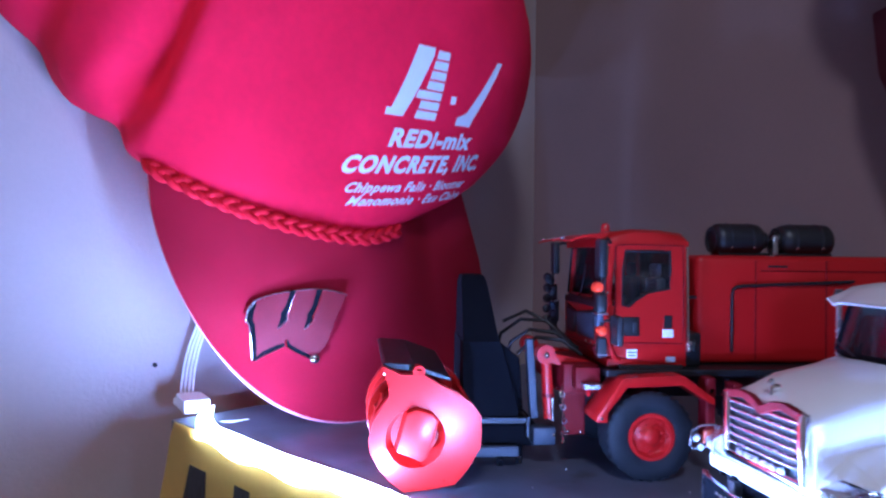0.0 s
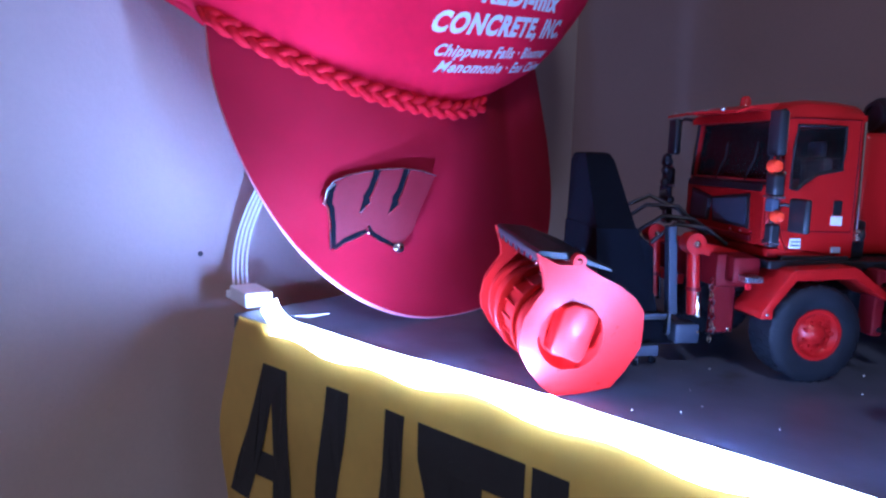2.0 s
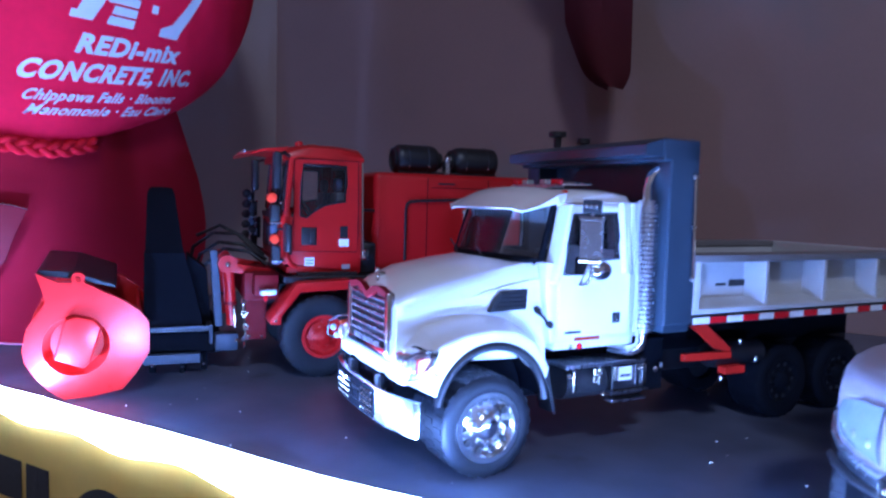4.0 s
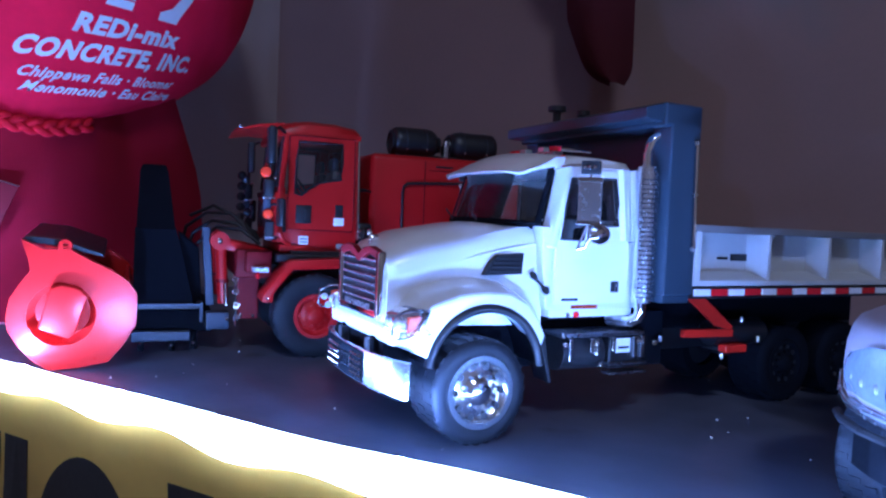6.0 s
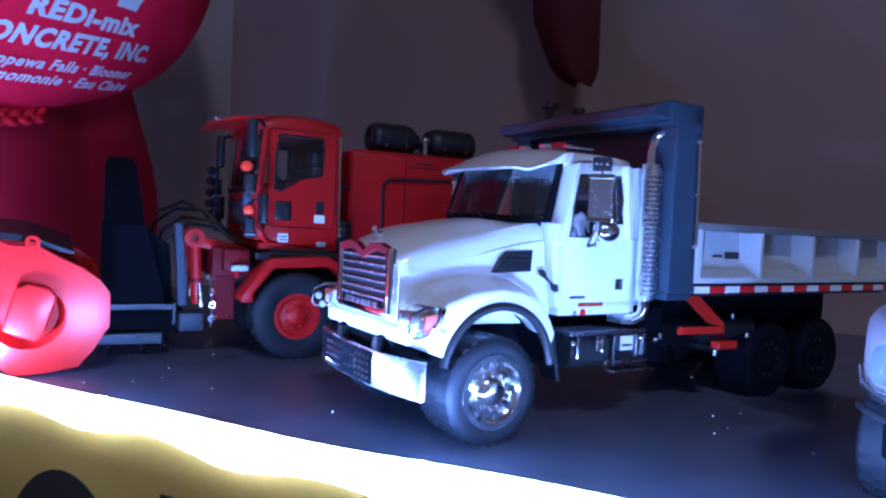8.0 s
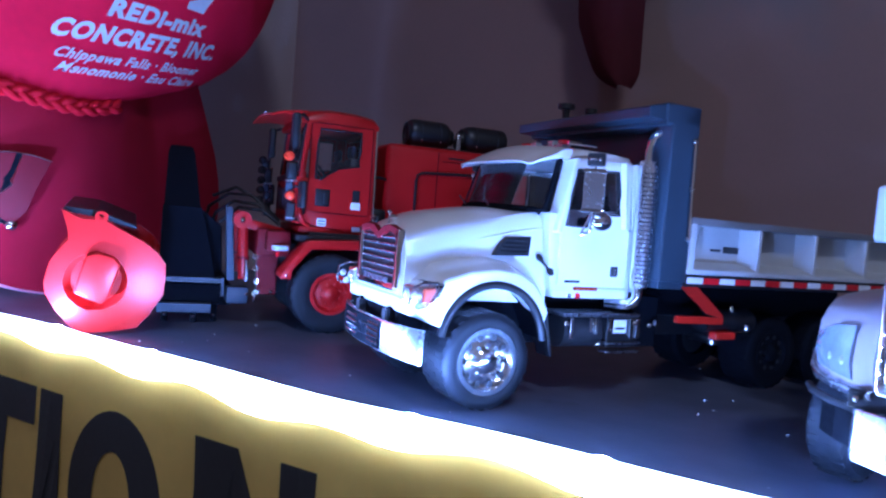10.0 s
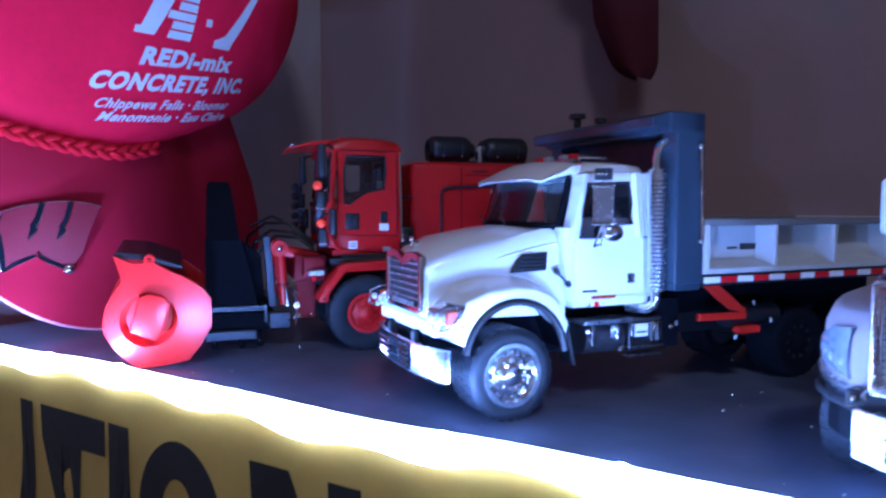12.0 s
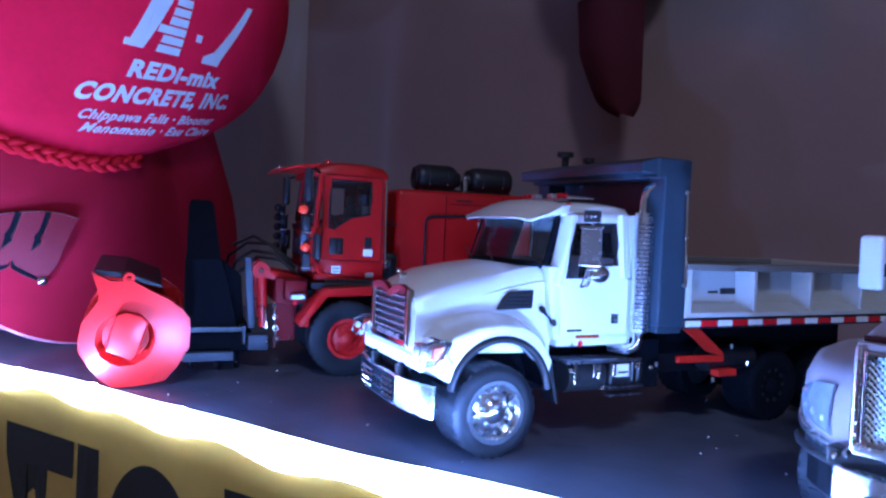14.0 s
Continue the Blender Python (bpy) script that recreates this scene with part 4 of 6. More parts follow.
        pipe(mir, [(24.0, s * 30.6, 88.4), (24.6, s * 37, 89.2), (28.4, y, 89.2)], 0.5, 6)
        pipe(mir, [(34.0, s * 30.6, 88.6), (33.0, s * 38, 89.0), (28.4, y, 88.6)], 0.5, 6)
        rod(mir, (28.4, y, 66), (28.4, y, 90), 0.45, 6)
        pipe(mir, [(28.4, y, 70), (29.4, y, 66.5), (28.4, s * 41.0, 62.8), (26.6, s * 39.4, 62.2)], 0.6, 8)
        pipe(mir, [(28.0, y, 70), (27.4, s * 41.0, 66), (26.6, s * 39.4, 62.2)], 0.4, 6)
        br = part("mirror_bracket", mir, CHROME, T, smooth=60)
        turned = pose(0.033, y * 0.001, 0, 0, 0, -s * 38)
        for name, x0, x1, w, z0, z1, mat in (("mirror_head", -0.9, 0.7, 3.7, 70.8, 84.4, SATIN_CHROME), ("mirror_glass", 0.7, 0.95, 3.3, 71.6, 83.6, MIRROR), ("mirror_cap", -1.4, 1.4, 3.0, 86.2, 90.6, DARK_METAL), ("mirror_band", -1.3, 1.0, 4.1, 83.8, 85.2, CHROME), ("mirror_foot", -1.3, 1.0, 4.1, 70.0, 71.2, CHROME)):
            part(name, boxes((x0, x1, -w, w, z0, z1), bevel=0.35), mat, br).matrix_local = turned
        for w in (-1.5, 0.2, 1.7):
            part("cap_bolt", ball(bmesh.new(), (-1.4, w, 88.4), 0.7, 8), CHROME, br, smooth=60).matrix_local = turned
        part("round_mirror", ball(bmesh.new(), (33.0, y - s * 0.6, 67.2), 4.6, 18, (0.9, 0.6, 0.76)), CHROME, br, smooth=60)
        # exhaust stack with pierced shield
        sy = s * 36.5
        if s < 0:
            st = part("exhaust_pipe", rod(bmesh.new(), (62.3, sy, 44), (62.3, sy, 91), 3.3, 20), SATIN_CHROME, T, smooth=40)
            bm = bmesh.new()
            rows, cols = 26, 9
            for r in range(rows):
                for c in range(cols):
                    ang = radians(-150 + 120 * (c + 0.5 * (r % 2)) / cols)
                    p = Vector((62.3 + 4.0 * math.cos(ang), sy + 4.0 * math.sin(ang), 46 + 42 * r / rows))
                    n = Vector((math.cos(ang), math.sin(ang), 0))
                    rod(bm, p - n * 0.3, p + n * 0.12, 0.38, 6)
            tagged(part("shield_hole", bm, DARK_METAL, st), kind="stuff")
            bm = bmesh.new()
            ang = [radians(d0) for d0 in range(-165, -14, 10)]
            loft(bm, [[(62.3 + r * math.cos(d0), sy + r * math.sin(d0), z) for r, z in ((3.85, 45), (4.0, 45), (4.0, 89), (3.85, 89))] for d0 in ang])
            part("heat_shield", bm, SATIN_CHROME, st, smooth=40)
            bm = bmesh.new()
            pipe(bm, [(62.3, sy, 90), (62.3, sy, 95.5), (62.6, sy, 98), (63.8, sy, 100.2), (65.8, sy - 0.8, 101.8), (68.4, sy - 1.4, 102.8)], 1.8, 12)
            part("exhaust_tip", bm, CHROME, st, smooth=60)
            part("tip_mouth", rod(bmesh.new(), (68.2, sy - 1.4, 102.7), (68.7, sy - 1.5, 102.9), 1.6, 12), BLACK_PLASTIC, st)
            bm = bmesh.new()
            pipe(bm, [(62.3, sy, 45), (62.3, sy, 40.6), (61.8, sy + 0.6, 38.4), (60.6, sy + 3, 36.8), (59.4, sy + 7, 36.4), (58.6, sy + 12, 36.4)], 2.0, 10)
            part("down_pipe", bm, CHROME, st, smooth=60)
            part("grab_rail", rod(bmesh.new(), (66.6, sy - 2, 46), (66.6, sy - 2, 88.5), 0.6, 8), CHROME, T)
            part("rail_stay", pipe(bmesh.new(), [(66.6, sy - 2, 88.4), (63.4, sy - 2.6, 88.6)], 0.55, 8), CHROME, T)
    # grille
    g = part("grille_frame", boxes((-29.2, -26.4, -19.5, -16.2, 38.2, 59), (-29.2, -26.4, 16.2, 19.5, 38.2, 59), (-29.2, -26.6, -18, 18, 37.4, 40.2), bevel=0.9, seg=3), CHROME, T, smooth=50)
    part("grille_back", boxes((-27.4, -26.5, -17, 17, 39, 58), bevel=0.2), BLACK_PLASTIC, g)
    for k in range(6):
        part("grille_bar", boxes((-28.6, -27.5, -16.8, 16.8, 42.4 + 2.6 * k, 43.3 + 2.6 * k), bevel=0.35), SATIN_CHROME, g)
    for k in range(6):
        part("nameplate_bar", boxes((-29.1, -28.4, -11 + 4 * k, -8.4 + 4 * k, 39.6, 41.6), bevel=0.2), STEEL, g)
    part("grille_crest", prism(bmesh.new(), [(-17.6, 56.6), (-17.6, 59.0), (-11, 60.4), (-5, 59.8), (0, 57.4), (5, 59.8), (11, 60.4), (17.6, 59.0), (17.6, 56.6), (9, 58.2), (0, 54.8), (-9, 58.2)], -29.1, -26.8, 0.3, axis="x"), DEEP_RED, g)
    bm = bmesh.new()
    ball(bm, (-23.6, 0, 62.8), 1.3, 10, (1.5, 0.8, 0.9))
    ball(bm, (-25.2, 0, 64.6), 0.95, 10)
    rod(bm, (-24.8, 0.6, 60.4), (-24.6, 0.5, 62.4), 0.35, 6)
    rod(bm, (-22.6, 0.6, 60.6), (-22.6, 0.5, 62.4), 0.35, 6)
    part("hood_ornament", bm, CHROME, T, "small chrome hood ornament", smooth=60)
    # bumper
    bm = bmesh.new()
    curve = [(-25.2, -36.4), (-26.6, -35.6), (-28.2, -31), (-30.0, -22), (-31.2, -12), (-31.4, 0), (-31.2, 12), (-30.0, 22), (-28.2, 31), (-26.6, 35.6), (-25.2, 36.4)]
    prism(bm, curve + [(x + 1.5, y * 0.97) for x, y in curve[::-1]], 16.2, 27.4, 0.3, axis="z")
    bump = part("bumper", bm, SATIN_CHROME, T, smooth=40)
    part("bumper_insert", prism(bmesh.new(), [(-30.4, -14.6), (-31.4, -14.0), (-31.9, -8), (-31.9, 8), (-31.1, 17), (-29.4, 27), (-27.4, 33.6), (-26.6, 33), (-29.4, 20), (-30.6, 0)], 16.8, 26.9, 0.3, axis="z"), MATTE_BLACK, bump)
    for r in range(4):
        for c in range(13):
            y = -13.0 + 2.6 * c
            if y < -5 or y > 5.5:
                part("bumper_bolt", ball(bmesh.new(), (-32.0 + 0.004 * max(0.0, abs(y) - 8) ** 2, y, 18.8 + 2.1 * r), 0.62, 8), CHROME, bump)
    part("bumper_step", boxes((-32.4, -31.8, -4.4, 4.4, 20.0, 24.2), bevel=0.2), DARK_METAL, bump)
    for k in range(3):
        part("step_slot", boxes((-32.7, -32.3, -3.8 + 2.8 * k, -1.8 + 2.8 * k, 20.4, 23.6), bevel=0.1), MATTE_BLACK, bump)
    for s in (-1, 1):
        part("tow_hook", boxes((-29, -26, s * 14 - 2, s * 14 + 1.2, 27, 32), bevel=0.5), MATTE_BLACK, T)
        part("chassis_rail", boxes((-30, 215, s * 13 - 1.6, s * 13 + 1.6, 22, 31), bevel=0.3), BLACK_PLASTIC, T)
    part("front_skirt", boxes((-28, -22, -29, 29, 31.0, 36.2), bevel=1.0), WHITE_PAINT, T)
    for s in (-1, 1):
        wheel(T, -0.6, s * 36.6, 16.9, 16.9, 19, s, 11.0, RIM_CHROME)
        # Rear tyres and rims are blackened for the shade under the bed.
        for x in (150, 187):
            wheel(T, x, s * 30, 16.2, 16.2, 17, s, 9.6, MATTE_BLACK, tread=24, rubber=MATTE_BLACK)
    for x in (-0.4, 150, 187):
        part("axle", rod(bmesh.new(), (x, -26, 16), (x, 26, 16), 2.4, 10), BLACK_PLASTIC, T)
    # roof lamps
    bar = part("beacon_bar", boxes((33, 37, -15, 15, 95.0, 96.0), bevel=0.3), STEEL, T)
    for y in (-13, -6, 6, 13):
        part("beacon", boxes((33.4, 36.6, y - 2, y + 2, 96, 98.0), bevel=0.5), RED_LENS if abs(y) > 8 else CLEAR_LENS, bar)
    for y in (-24, -12, 0, 12, 24):
        part("marker_lamp", ball(bmesh.new(), (30.5, y, 93.0), 1.1, 10, (1.3, 1, 0.8)), AMBER, T, smooth=60)
    part("horn", rod(bmesh.new(), (33, -18.5, 96.4), (46, -18.5, 96.4), 0.8, 10, 0.4), CHROME, T)
    # tanks, boxes and steps below the cab
    part("step_plate", boxes((27, 61, -34, -22, 32.0, 33.4), bevel=0.3), STEEL, T)
    part("fuel_tank", rod(bmesh.new(), (29, -26, 26), (46, -26, 26), 6.2, 20), DARK_METAL, T, smooth=40)
    part("battery_box", boxes((47, 61, -33, -22, 20.5, 31.8), bevel=0.7), BLACK_PLASTIC, T)
    part("battery_label", boxes((49.6, 55.6, -33.4, -32.9, 26.0, 31.0), bevel=0.1), STICKER, T)
    part("label_bar", boxes((50.4, 54.8, -33.65, -33.3, 27.4, 28.2), bevel=0), PRINT_BLACK, T)
    for x in (30, 38.5, 40.6, 47.5, 57, 60):
        part("tank_strap", boxes((x, x + 1.6, -34, -32.6, 24 + (x % 3), 31.5), bevel=0.3), CHROME, T)
    for x, z in ((28.5, 29.5), (41, 29.4), (58.8, 29.8), (66, 29), (43, 22)):
        part("fitting", ball(bmesh.new(), (x, -33.6, z), 1.1, 8), CHROME, T, smooth=60)
    part("step_tread", boxes((46, 62, -34.6, -30, 21.8, 22.6), (46, 62, -34.6, -30, 18.6, 19.4), bevel=0.2), STEEL, T)
    # dump body: headboard with wide corner posts and a forward lip, deep-panelled sides
    wide = 44.0
    wall = part("headboard", boxes((75.0, 78.0, -wide + 2, wide - 2, 47.5, 110), bevel=0.5), BLUE_GREY, T)
    for s in (-1, 1):
        part("headboard_post", boxes((65.2, 79.0, *sorted((s * (wide - 9), s * wide)), 47, 112.4), bevel=0.8), BLUE_GREY, wall)
        part("post_foot", boxes((65.8, 78.4, *sorted((s * (wide - 8), s * (wide - 1))), 44.4, 47.2), bevel=0.5), BLUE_GREY, wall)
    part("headboard_beam", boxes((62, 79.0, -wide, wide, 104.6, 112.6), bevel=0.8), BLUE_GREY, wall)
    part("cab_shield", prism(bmesh.new(), [(54.5, 110.2), (63.0, 112.6), (63.0, 106), (54.5, 106.4)], -wide + 1, wide - 1, 0.4), BLUE_GREY, wall)
    for y, r, z in ((26, 2.6, 120), (8, 1.8, 116)):
        part("shield_stud", lathe(bmesh.new(), [(r * 0.6, 112), (r * 0.7, z - 2.4), (r * 1.5, z - 2.0), (r * 1.5, z), (0.05, z + 0.3)], 14, "z", (68, y, 0)), BLACK_PLASTIC, wall, smooth=40)
    part("corner_rail", rod(bmesh.new(), (76.6, -wide - 1.6, 63.4), (75.6, -wide - 1.6, 99.6), 0.55, 8), CHROME, wall)
    for x, z in ((76.6, 63.4), (76.2, 82), (75.6, 99.6)):
        part("rail_knob", ball(bmesh.new(), (x, -wide - 1.2, z), 1.0, 8), STEEL, wall, smooth=60)
    for s in (-1, 1):
        pan = part("body_side", boxes((79.2, 222, *sorted((s * 34.6, s * 35.8)), 50.5, 70), bevel=0.2), BED_PAINT, T)
        part("top_rail", boxes((79.2, 222, *sorted((s * 33.8, s * wide)), 69.2, 72.0), bevel=0.4), RAIL_GREY, pan)
        part("bottom_rail", prism(bmesh.new(), [(s * 35, 50.4), (s * wide, 50.4), (s * wide, 52.2), (s * (wide - 0.8), 52.8), (s * 36.5, 55.0), (s * 35, 55.2)], 79.2, 222, 0.2, axis="x"), BED_PAINT, pan)
        part("end_post", boxes((79.4, 82.4, *sorted((s * 34.8, s * wide)), 50.4, 70), bevel=0.4), BED_PAINT, pan)
        for k in range(4):
            x = 117.2 + 35.0 * k
            part("side_post", prism(bmesh.new(), [(x, s * (wide - 0.3)), (x + 1.8, s * (wide - 0.3)), (x + 3.8, s * 35.4), (x - 2.6, s * 35.4)], 51.5, 69.6, 0.2, axis="z"), BED_PAINT, pan)
        part("rub_rail", boxes((79.2, 222, *sorted((s * 38, s * (wide - 0.6))), 46.4, 49.8), bevel=0.3), BLACK_PLASTIC, pan)
        for k in range(16):
            x = 80.0 + 8.75 * k
            part("reflective_strip", boxes((x, x + 8.1, *sorted((s * (wide - 0.8), s * (wide - 0.1))), 46.8, 49.2), bevel=0.1), STICKER if k % 2 == 0 else RED_LENS, pan)
        if s < 0:
            for x0, x1, z0, z1 in ((99.2, 104.6, 59.4, 60.4), (106.2, 115.0, 59.0, 61.6), (115.4, 116.2, 60.6, 61.8)):
                part("maker_bar", boxes((x0, x1, -36.1, -35.7, z0, z1), bevel=0), PRINT_BLACK, pan)
    part("body_floor", boxes((79.2, 222, -38, 38, 45.0, 50.2), bevel=0.3), DARK_METAL, T)
    # Black box added to keep the gap under the bed dark.
    part("subframe", boxes((64, 213, -16, 16, 30.5, 46.0), bevel=0.6), MATTE_BLACK, T)
    part("load_mat", boxes((79.4, 221, -34, 34, 50.2, 52), bevel=0.3), DARK_METAL, T)
    part("tailboard", boxes((222, 224.5, -44, 44, 48, 72), bevel=0.5), BED_PAINT, T)
    for s in (-1, 1):
        bm = bmesh.new()
        beam(bm, (96, s * 27, 46), (114.5, s * 30, 31), 1.6, 5)
        beam(bm, (90, s * 30, 31.0), (116, s * 30, 30.4), 2.2, 3)
        part("support_leg", bm, ORANGE_RED, T, "orange-red painted support leg")
        part("leg_foot", boxes((110.5, 122, s * 31 - 2, s * 31 + 2, 23.0, 26.0), bevel=0.4), ORANGE_RED, T)
    for x, z in ((118, 36), (128, 28), (108, 22), (76, 30)):
        part("valve", rod(bmesh.new(), (x, -33, z - 1.0), (x, -33, z + 1.0), 0.6, 8), STEEL, T)
    part("air_tank", rod(bmesh.new(), (108, -26, 30), (136, -26, 30), 5, 16), BLACK_PLASTIC, T, smooth=40)
    part("rear_bracket", boxes((66, 80, -30, -20, 20, 40), bevel=0.6), MATTE_BLACK, T)
    # the cab stands a little behind the front axle and is slightly longer than drawn above
    for ob in T.children_recursive:
        if ob.type == "MESH" and ob.name.split(".")[0] in CAB_PIECES:
            for v in ob.data.vertices:
                x = v.co.x * 1000
                v.co.x = (x + 3.2 * min(1.0, max(0.0, (x + 12) / 14)) + 0.05 * max(0.0, x)) * 0.001
    return T


white_truck()


# ---- red service truck ----
def red_truck():
    T = thing("service_truck", pose(-0.127, 0.322, 0, 0, 0, 50), "red model service truck with black front tool on shelf", "model truck", "model trucks")
    n, f = 10.0, 78.0
    # cab shell
    bm = bmesh.new()
    for y0, y1 in ((n, n + 1.4), (f - 1.4, f)):
        prism(bm, [(-19.5, 56), (19, 50.5), (19, 88), (12, 86), (2, 83), (-6, 78), (-18.5, 79)], y0, y1, 0.2)
    prism(bm, [(-20, 55), (-17, 55), (-16, 82), (-18.6, 82.5), (-20.4, 78)], n, f, 0.5)
    for y0, y1, z0, z1 in ((n, f, 50.5, 82), (n, f, 105, 108), (n, n + 6, 82, 105), (f - 6, f, 82, 105)):
        box(bm, 18.2, 19.6, y0, y1, z0, z1, 0.1)
    box(bm, -18, 19, n + 1, f - 1, 50, 54, 0.5)
    part("cab_body", bm, RED_PAINT, T, smooth=45)
    for y in (n + 1.3, f - 1.3):
        part("front_pillar", beam(bmesh.new(), (-18.4, y, 79), (-15.8, y, 110), 3.4, 2.8, 0.8), RED_PAINT, T, smooth=40)
        part("rear_pillar", beam(bmesh.new(), (16.2, y, 77), (16.2, y, 110), 6.6, 2.4, 0.6), RED_PAINT, T, smooth=40)
        part("pillar_trim", beam(bmesh.new(), (-19.6, y + (0.6 if y < 40 else -0.6), 82), (-17.2, y + (0.6 if y < 40 else -0.6), 108.6), 1.4, 2.0), BLACK_PLASTIC, T)
    secs = []
    for x, w, top in ((-20.6, 0, 110.4), (-17, 0.4, 113.4), (-6, 0.5, 115.2), (8, 0.5, 114.8), (18, 0.3, 113.4), (20.6, 0, 111)):
        secs.append([(x, n - w, 106.8), (x, n - w, 109.4), (x, n + 0.9, top - 1.6), (x, n + 4, top), (x, f - 4, top), (x, f - 0.9, top - 1.6), (x, f + w, 109.4), (x, f + w, 106.8)])
    roof = part("roof", loft(bmesh.new(), secs), RED_PAINT, T, smooth=40)
    secs = []
    for k in range(17):
        q = -1 + k / 8
        y = (n + f) / 2 - 4 + q * 27
        lip = 4.0 * max(0.0, -q) ** 3
        secs.append([(-17, y, 113.6), (-29, y, 112.6 - 0.5 * q * q), (-39 + lip, y, 110.6 - 0.6 * q * q), (-39.2 + lip, y, 109.6 - 0.6 * q * q), (-29, y, 111.4 - 0.5 * q * q), (-17, y, 110.4)])
    visor = part("sun_visor", loft(bmesh.new(), secs), RED_PAINT, roof, smooth=45)
    for k in range(4):
        part("visor_lamp", ball(bmesh.new(), (-37.5, 20 + 14 * k, 110.8), 0.9, 8, (1.2, 1.5, 0.8)), CLEAR_LENS, visor, smooth=60)
    part("beacon", lathe(bmesh.new(), [(3.2, -0.6), (3.2, 0.4), (2.6, 0.6), (2.4, 3.6), (1.6, 4.8), (0.1, 5.2)], 16, "z", (-4, 60, 115.2)), RED_LENS, roof, smooth=50)
    part("windscreen", quad_pane(bmesh.new(), [(-18.8, n + 2.5, 81), (-18.8, f - 2.5, 81), (-16.4, f - 2.5, 108.5), (-16.4, n + 2.5, 108.5)]), PANE, T)
    part("windscreen_gasket", pipe(bmesh.new(), [(-19.0, n + 2.4, 80.8), (-19.0, f - 2.4, 80.8), (-16.6, f - 2.4, 108.6), (-16.6, n + 2.4, 108.6)], 0.9, 6, closed=True), BLACK_PLASTIC, T)
    part("sun_blind", boxes((-15.6, -15.0, n + 6, f - 6, 101, 107), bevel=0.2), GREY_PLASTIC, T)
    part("rear_window", quad_pane(bmesh.new(), [(19.0, n + 6, 82), (19.0, f - 6, 82), (19.0, f - 6, 105), (19.0, n + 6, 105)]), PANE, T)
    part("dashboard", boxes((-16.5, -9, n + 3, f - 3, 72, 80.5), bevel=1.2), BLACK_PLASTIC, T)
    ring = lathe(bmesh.new(), [(6.2 + 0.6 * math.cos(d), 0.6 * math.sin(d)) for d in [k * math.tau / 8 for k in range(9)]], 24, "x", caps=False)
    part("steering_wheel", ring, BLACK_PLASTIC, T, smooth=60).matrix_local = pose(-0.006, 0.026, 0.083, 0, -35, 0)
    for y0 in (n + 6, n + 40):
        part("seat", boxes((-1, 11, y0, y0 + 18, 62, 70), (8, 13, y0 + 1, y0 + 17, 68, 92), (8.6, 12, y0 + 4, y0 + 14, 92, 99), bevel=1.6), GREY_PLASTIC, T, smooth=40)
    for y in (n + 20, n + 44):
        part("wiper", pipe(bmesh.new(), [(-19.8, y, 81), (-19.0, y - 6, 91), (-18.2, y - 6, 98)], 0.4, 6), BLACK_PLASTIC, T)
    for s, y in ((-1, n), (1, f)):
        bm = bmesh.new()
        out = [(-15.0, 62), (-6, 61.6), (0, 61.6), (17.4, 61.4), (17.8, 70), (17.8, 90), (17.4, 107.4), (-2, 107.6), (-12, 107.6), (-15.0, 107.0)]
        win = [(-11.6, 79.2), (-8.6, 78.6), (-5.6, 81.4), (0.4, 85.2), (11.0, 87.2), (11.4, 95), (11.2, 104.6), (0, 104.8), (-10.4, 104.8), (-11.4, 96)]
        ring_plate(bm, out, win, *sorted((y, y + s * 0.9)))
        d = part("door", bm, RED_PAINT, T, smooth=30)
        part("window_seal", pipe(bmesh.new(), [(a, y + s * 0.7, b) for a, b in win], 0.75, 6, closed=True), BLACK_PLASTIC, d)
        bm = bmesh.new()
        bm.faces.new([bm.verts.new((a, y + s * 0.35, b)) for a, b in win])
        bmesh.ops.solidify(bm, geom=bm.faces[:], thickness=0.3)
        part("side_window", bm, PANE, d)
        part("door_lip", pipe(bmesh.new(), [(a, y + s * 0.75, b) for a, b in out], 0.4, 6, closed=True), DEEP_RED, d)
        part("handle_recess", boxes((-11.2, -3.4, *sorted((y + s * 0.8, y + s * 1.5)), 64.8, 73.8), bevel=0.9, seg=3), BLACK_PLASTIC, d, smooth=40)
        part("door_handle", boxes((-6.8, -4.4, *sorted((y + s * 1.4, y + s * 2.2)), 66.4, 71.8), bevel=0.4), DARK_METAL, d)
        part("lock_plate", boxes((8.4, 12.4, *sorted((y + s * 0.8, y + s * 1.4)), 68.4, 74.6), bevel=0.3), BLACK_PLASTIC, d)
        part("sticker", boxes((7.8, 13.0, *sorted((y + s * 0.8, y + s * 1.3)), 64.2, 68.0), bevel=0.1), STICKER, d)
        part("door_hinge", boxes((-15.9, -14.8, *sorted((y + s * 0.6, y + s * 1.5)), 74, 77.4), (-15.9, -14.8, *sorted((y + s * 0.6, y + s * 1.5)), 93, 96.4), bevel=0.3), DEEP_RED, d)
        part("sill_sticker", boxes((-9.2, -4.4, *sorted((y - s * 0.2, y + s * 0.7)), 54.4, 58.6), bevel=0.1), STICKER, T)
        for z in (55.4, 56.9):
            part("label_bar", boxes((-8.6, -5.0, *sorted((y + s * 0.6, y + s * 0.85)), z, z + 0.5), bevel=0), PRINT_BLACK, T)
        part("sill_step", boxes((-13, 18, *sorted((y - s * 2, y + s * 1.2)), 48.6, 51.2), bevel=0.4), DARK_METAL, T)
        part("sill_lamp", boxes((9.6, 14.2, *sorted((y - s * 0.2, y + s * 0.8)), 52.4, 55.2), bevel=0.4), CLEAR_LENS, T)
        part("corner_vent", boxes((-18.4, -15.6, *sorted((y - s * 0.4, y + s * 0.8)), 60, 74), bevel=0.5), BLACK_PLASTIC, T)
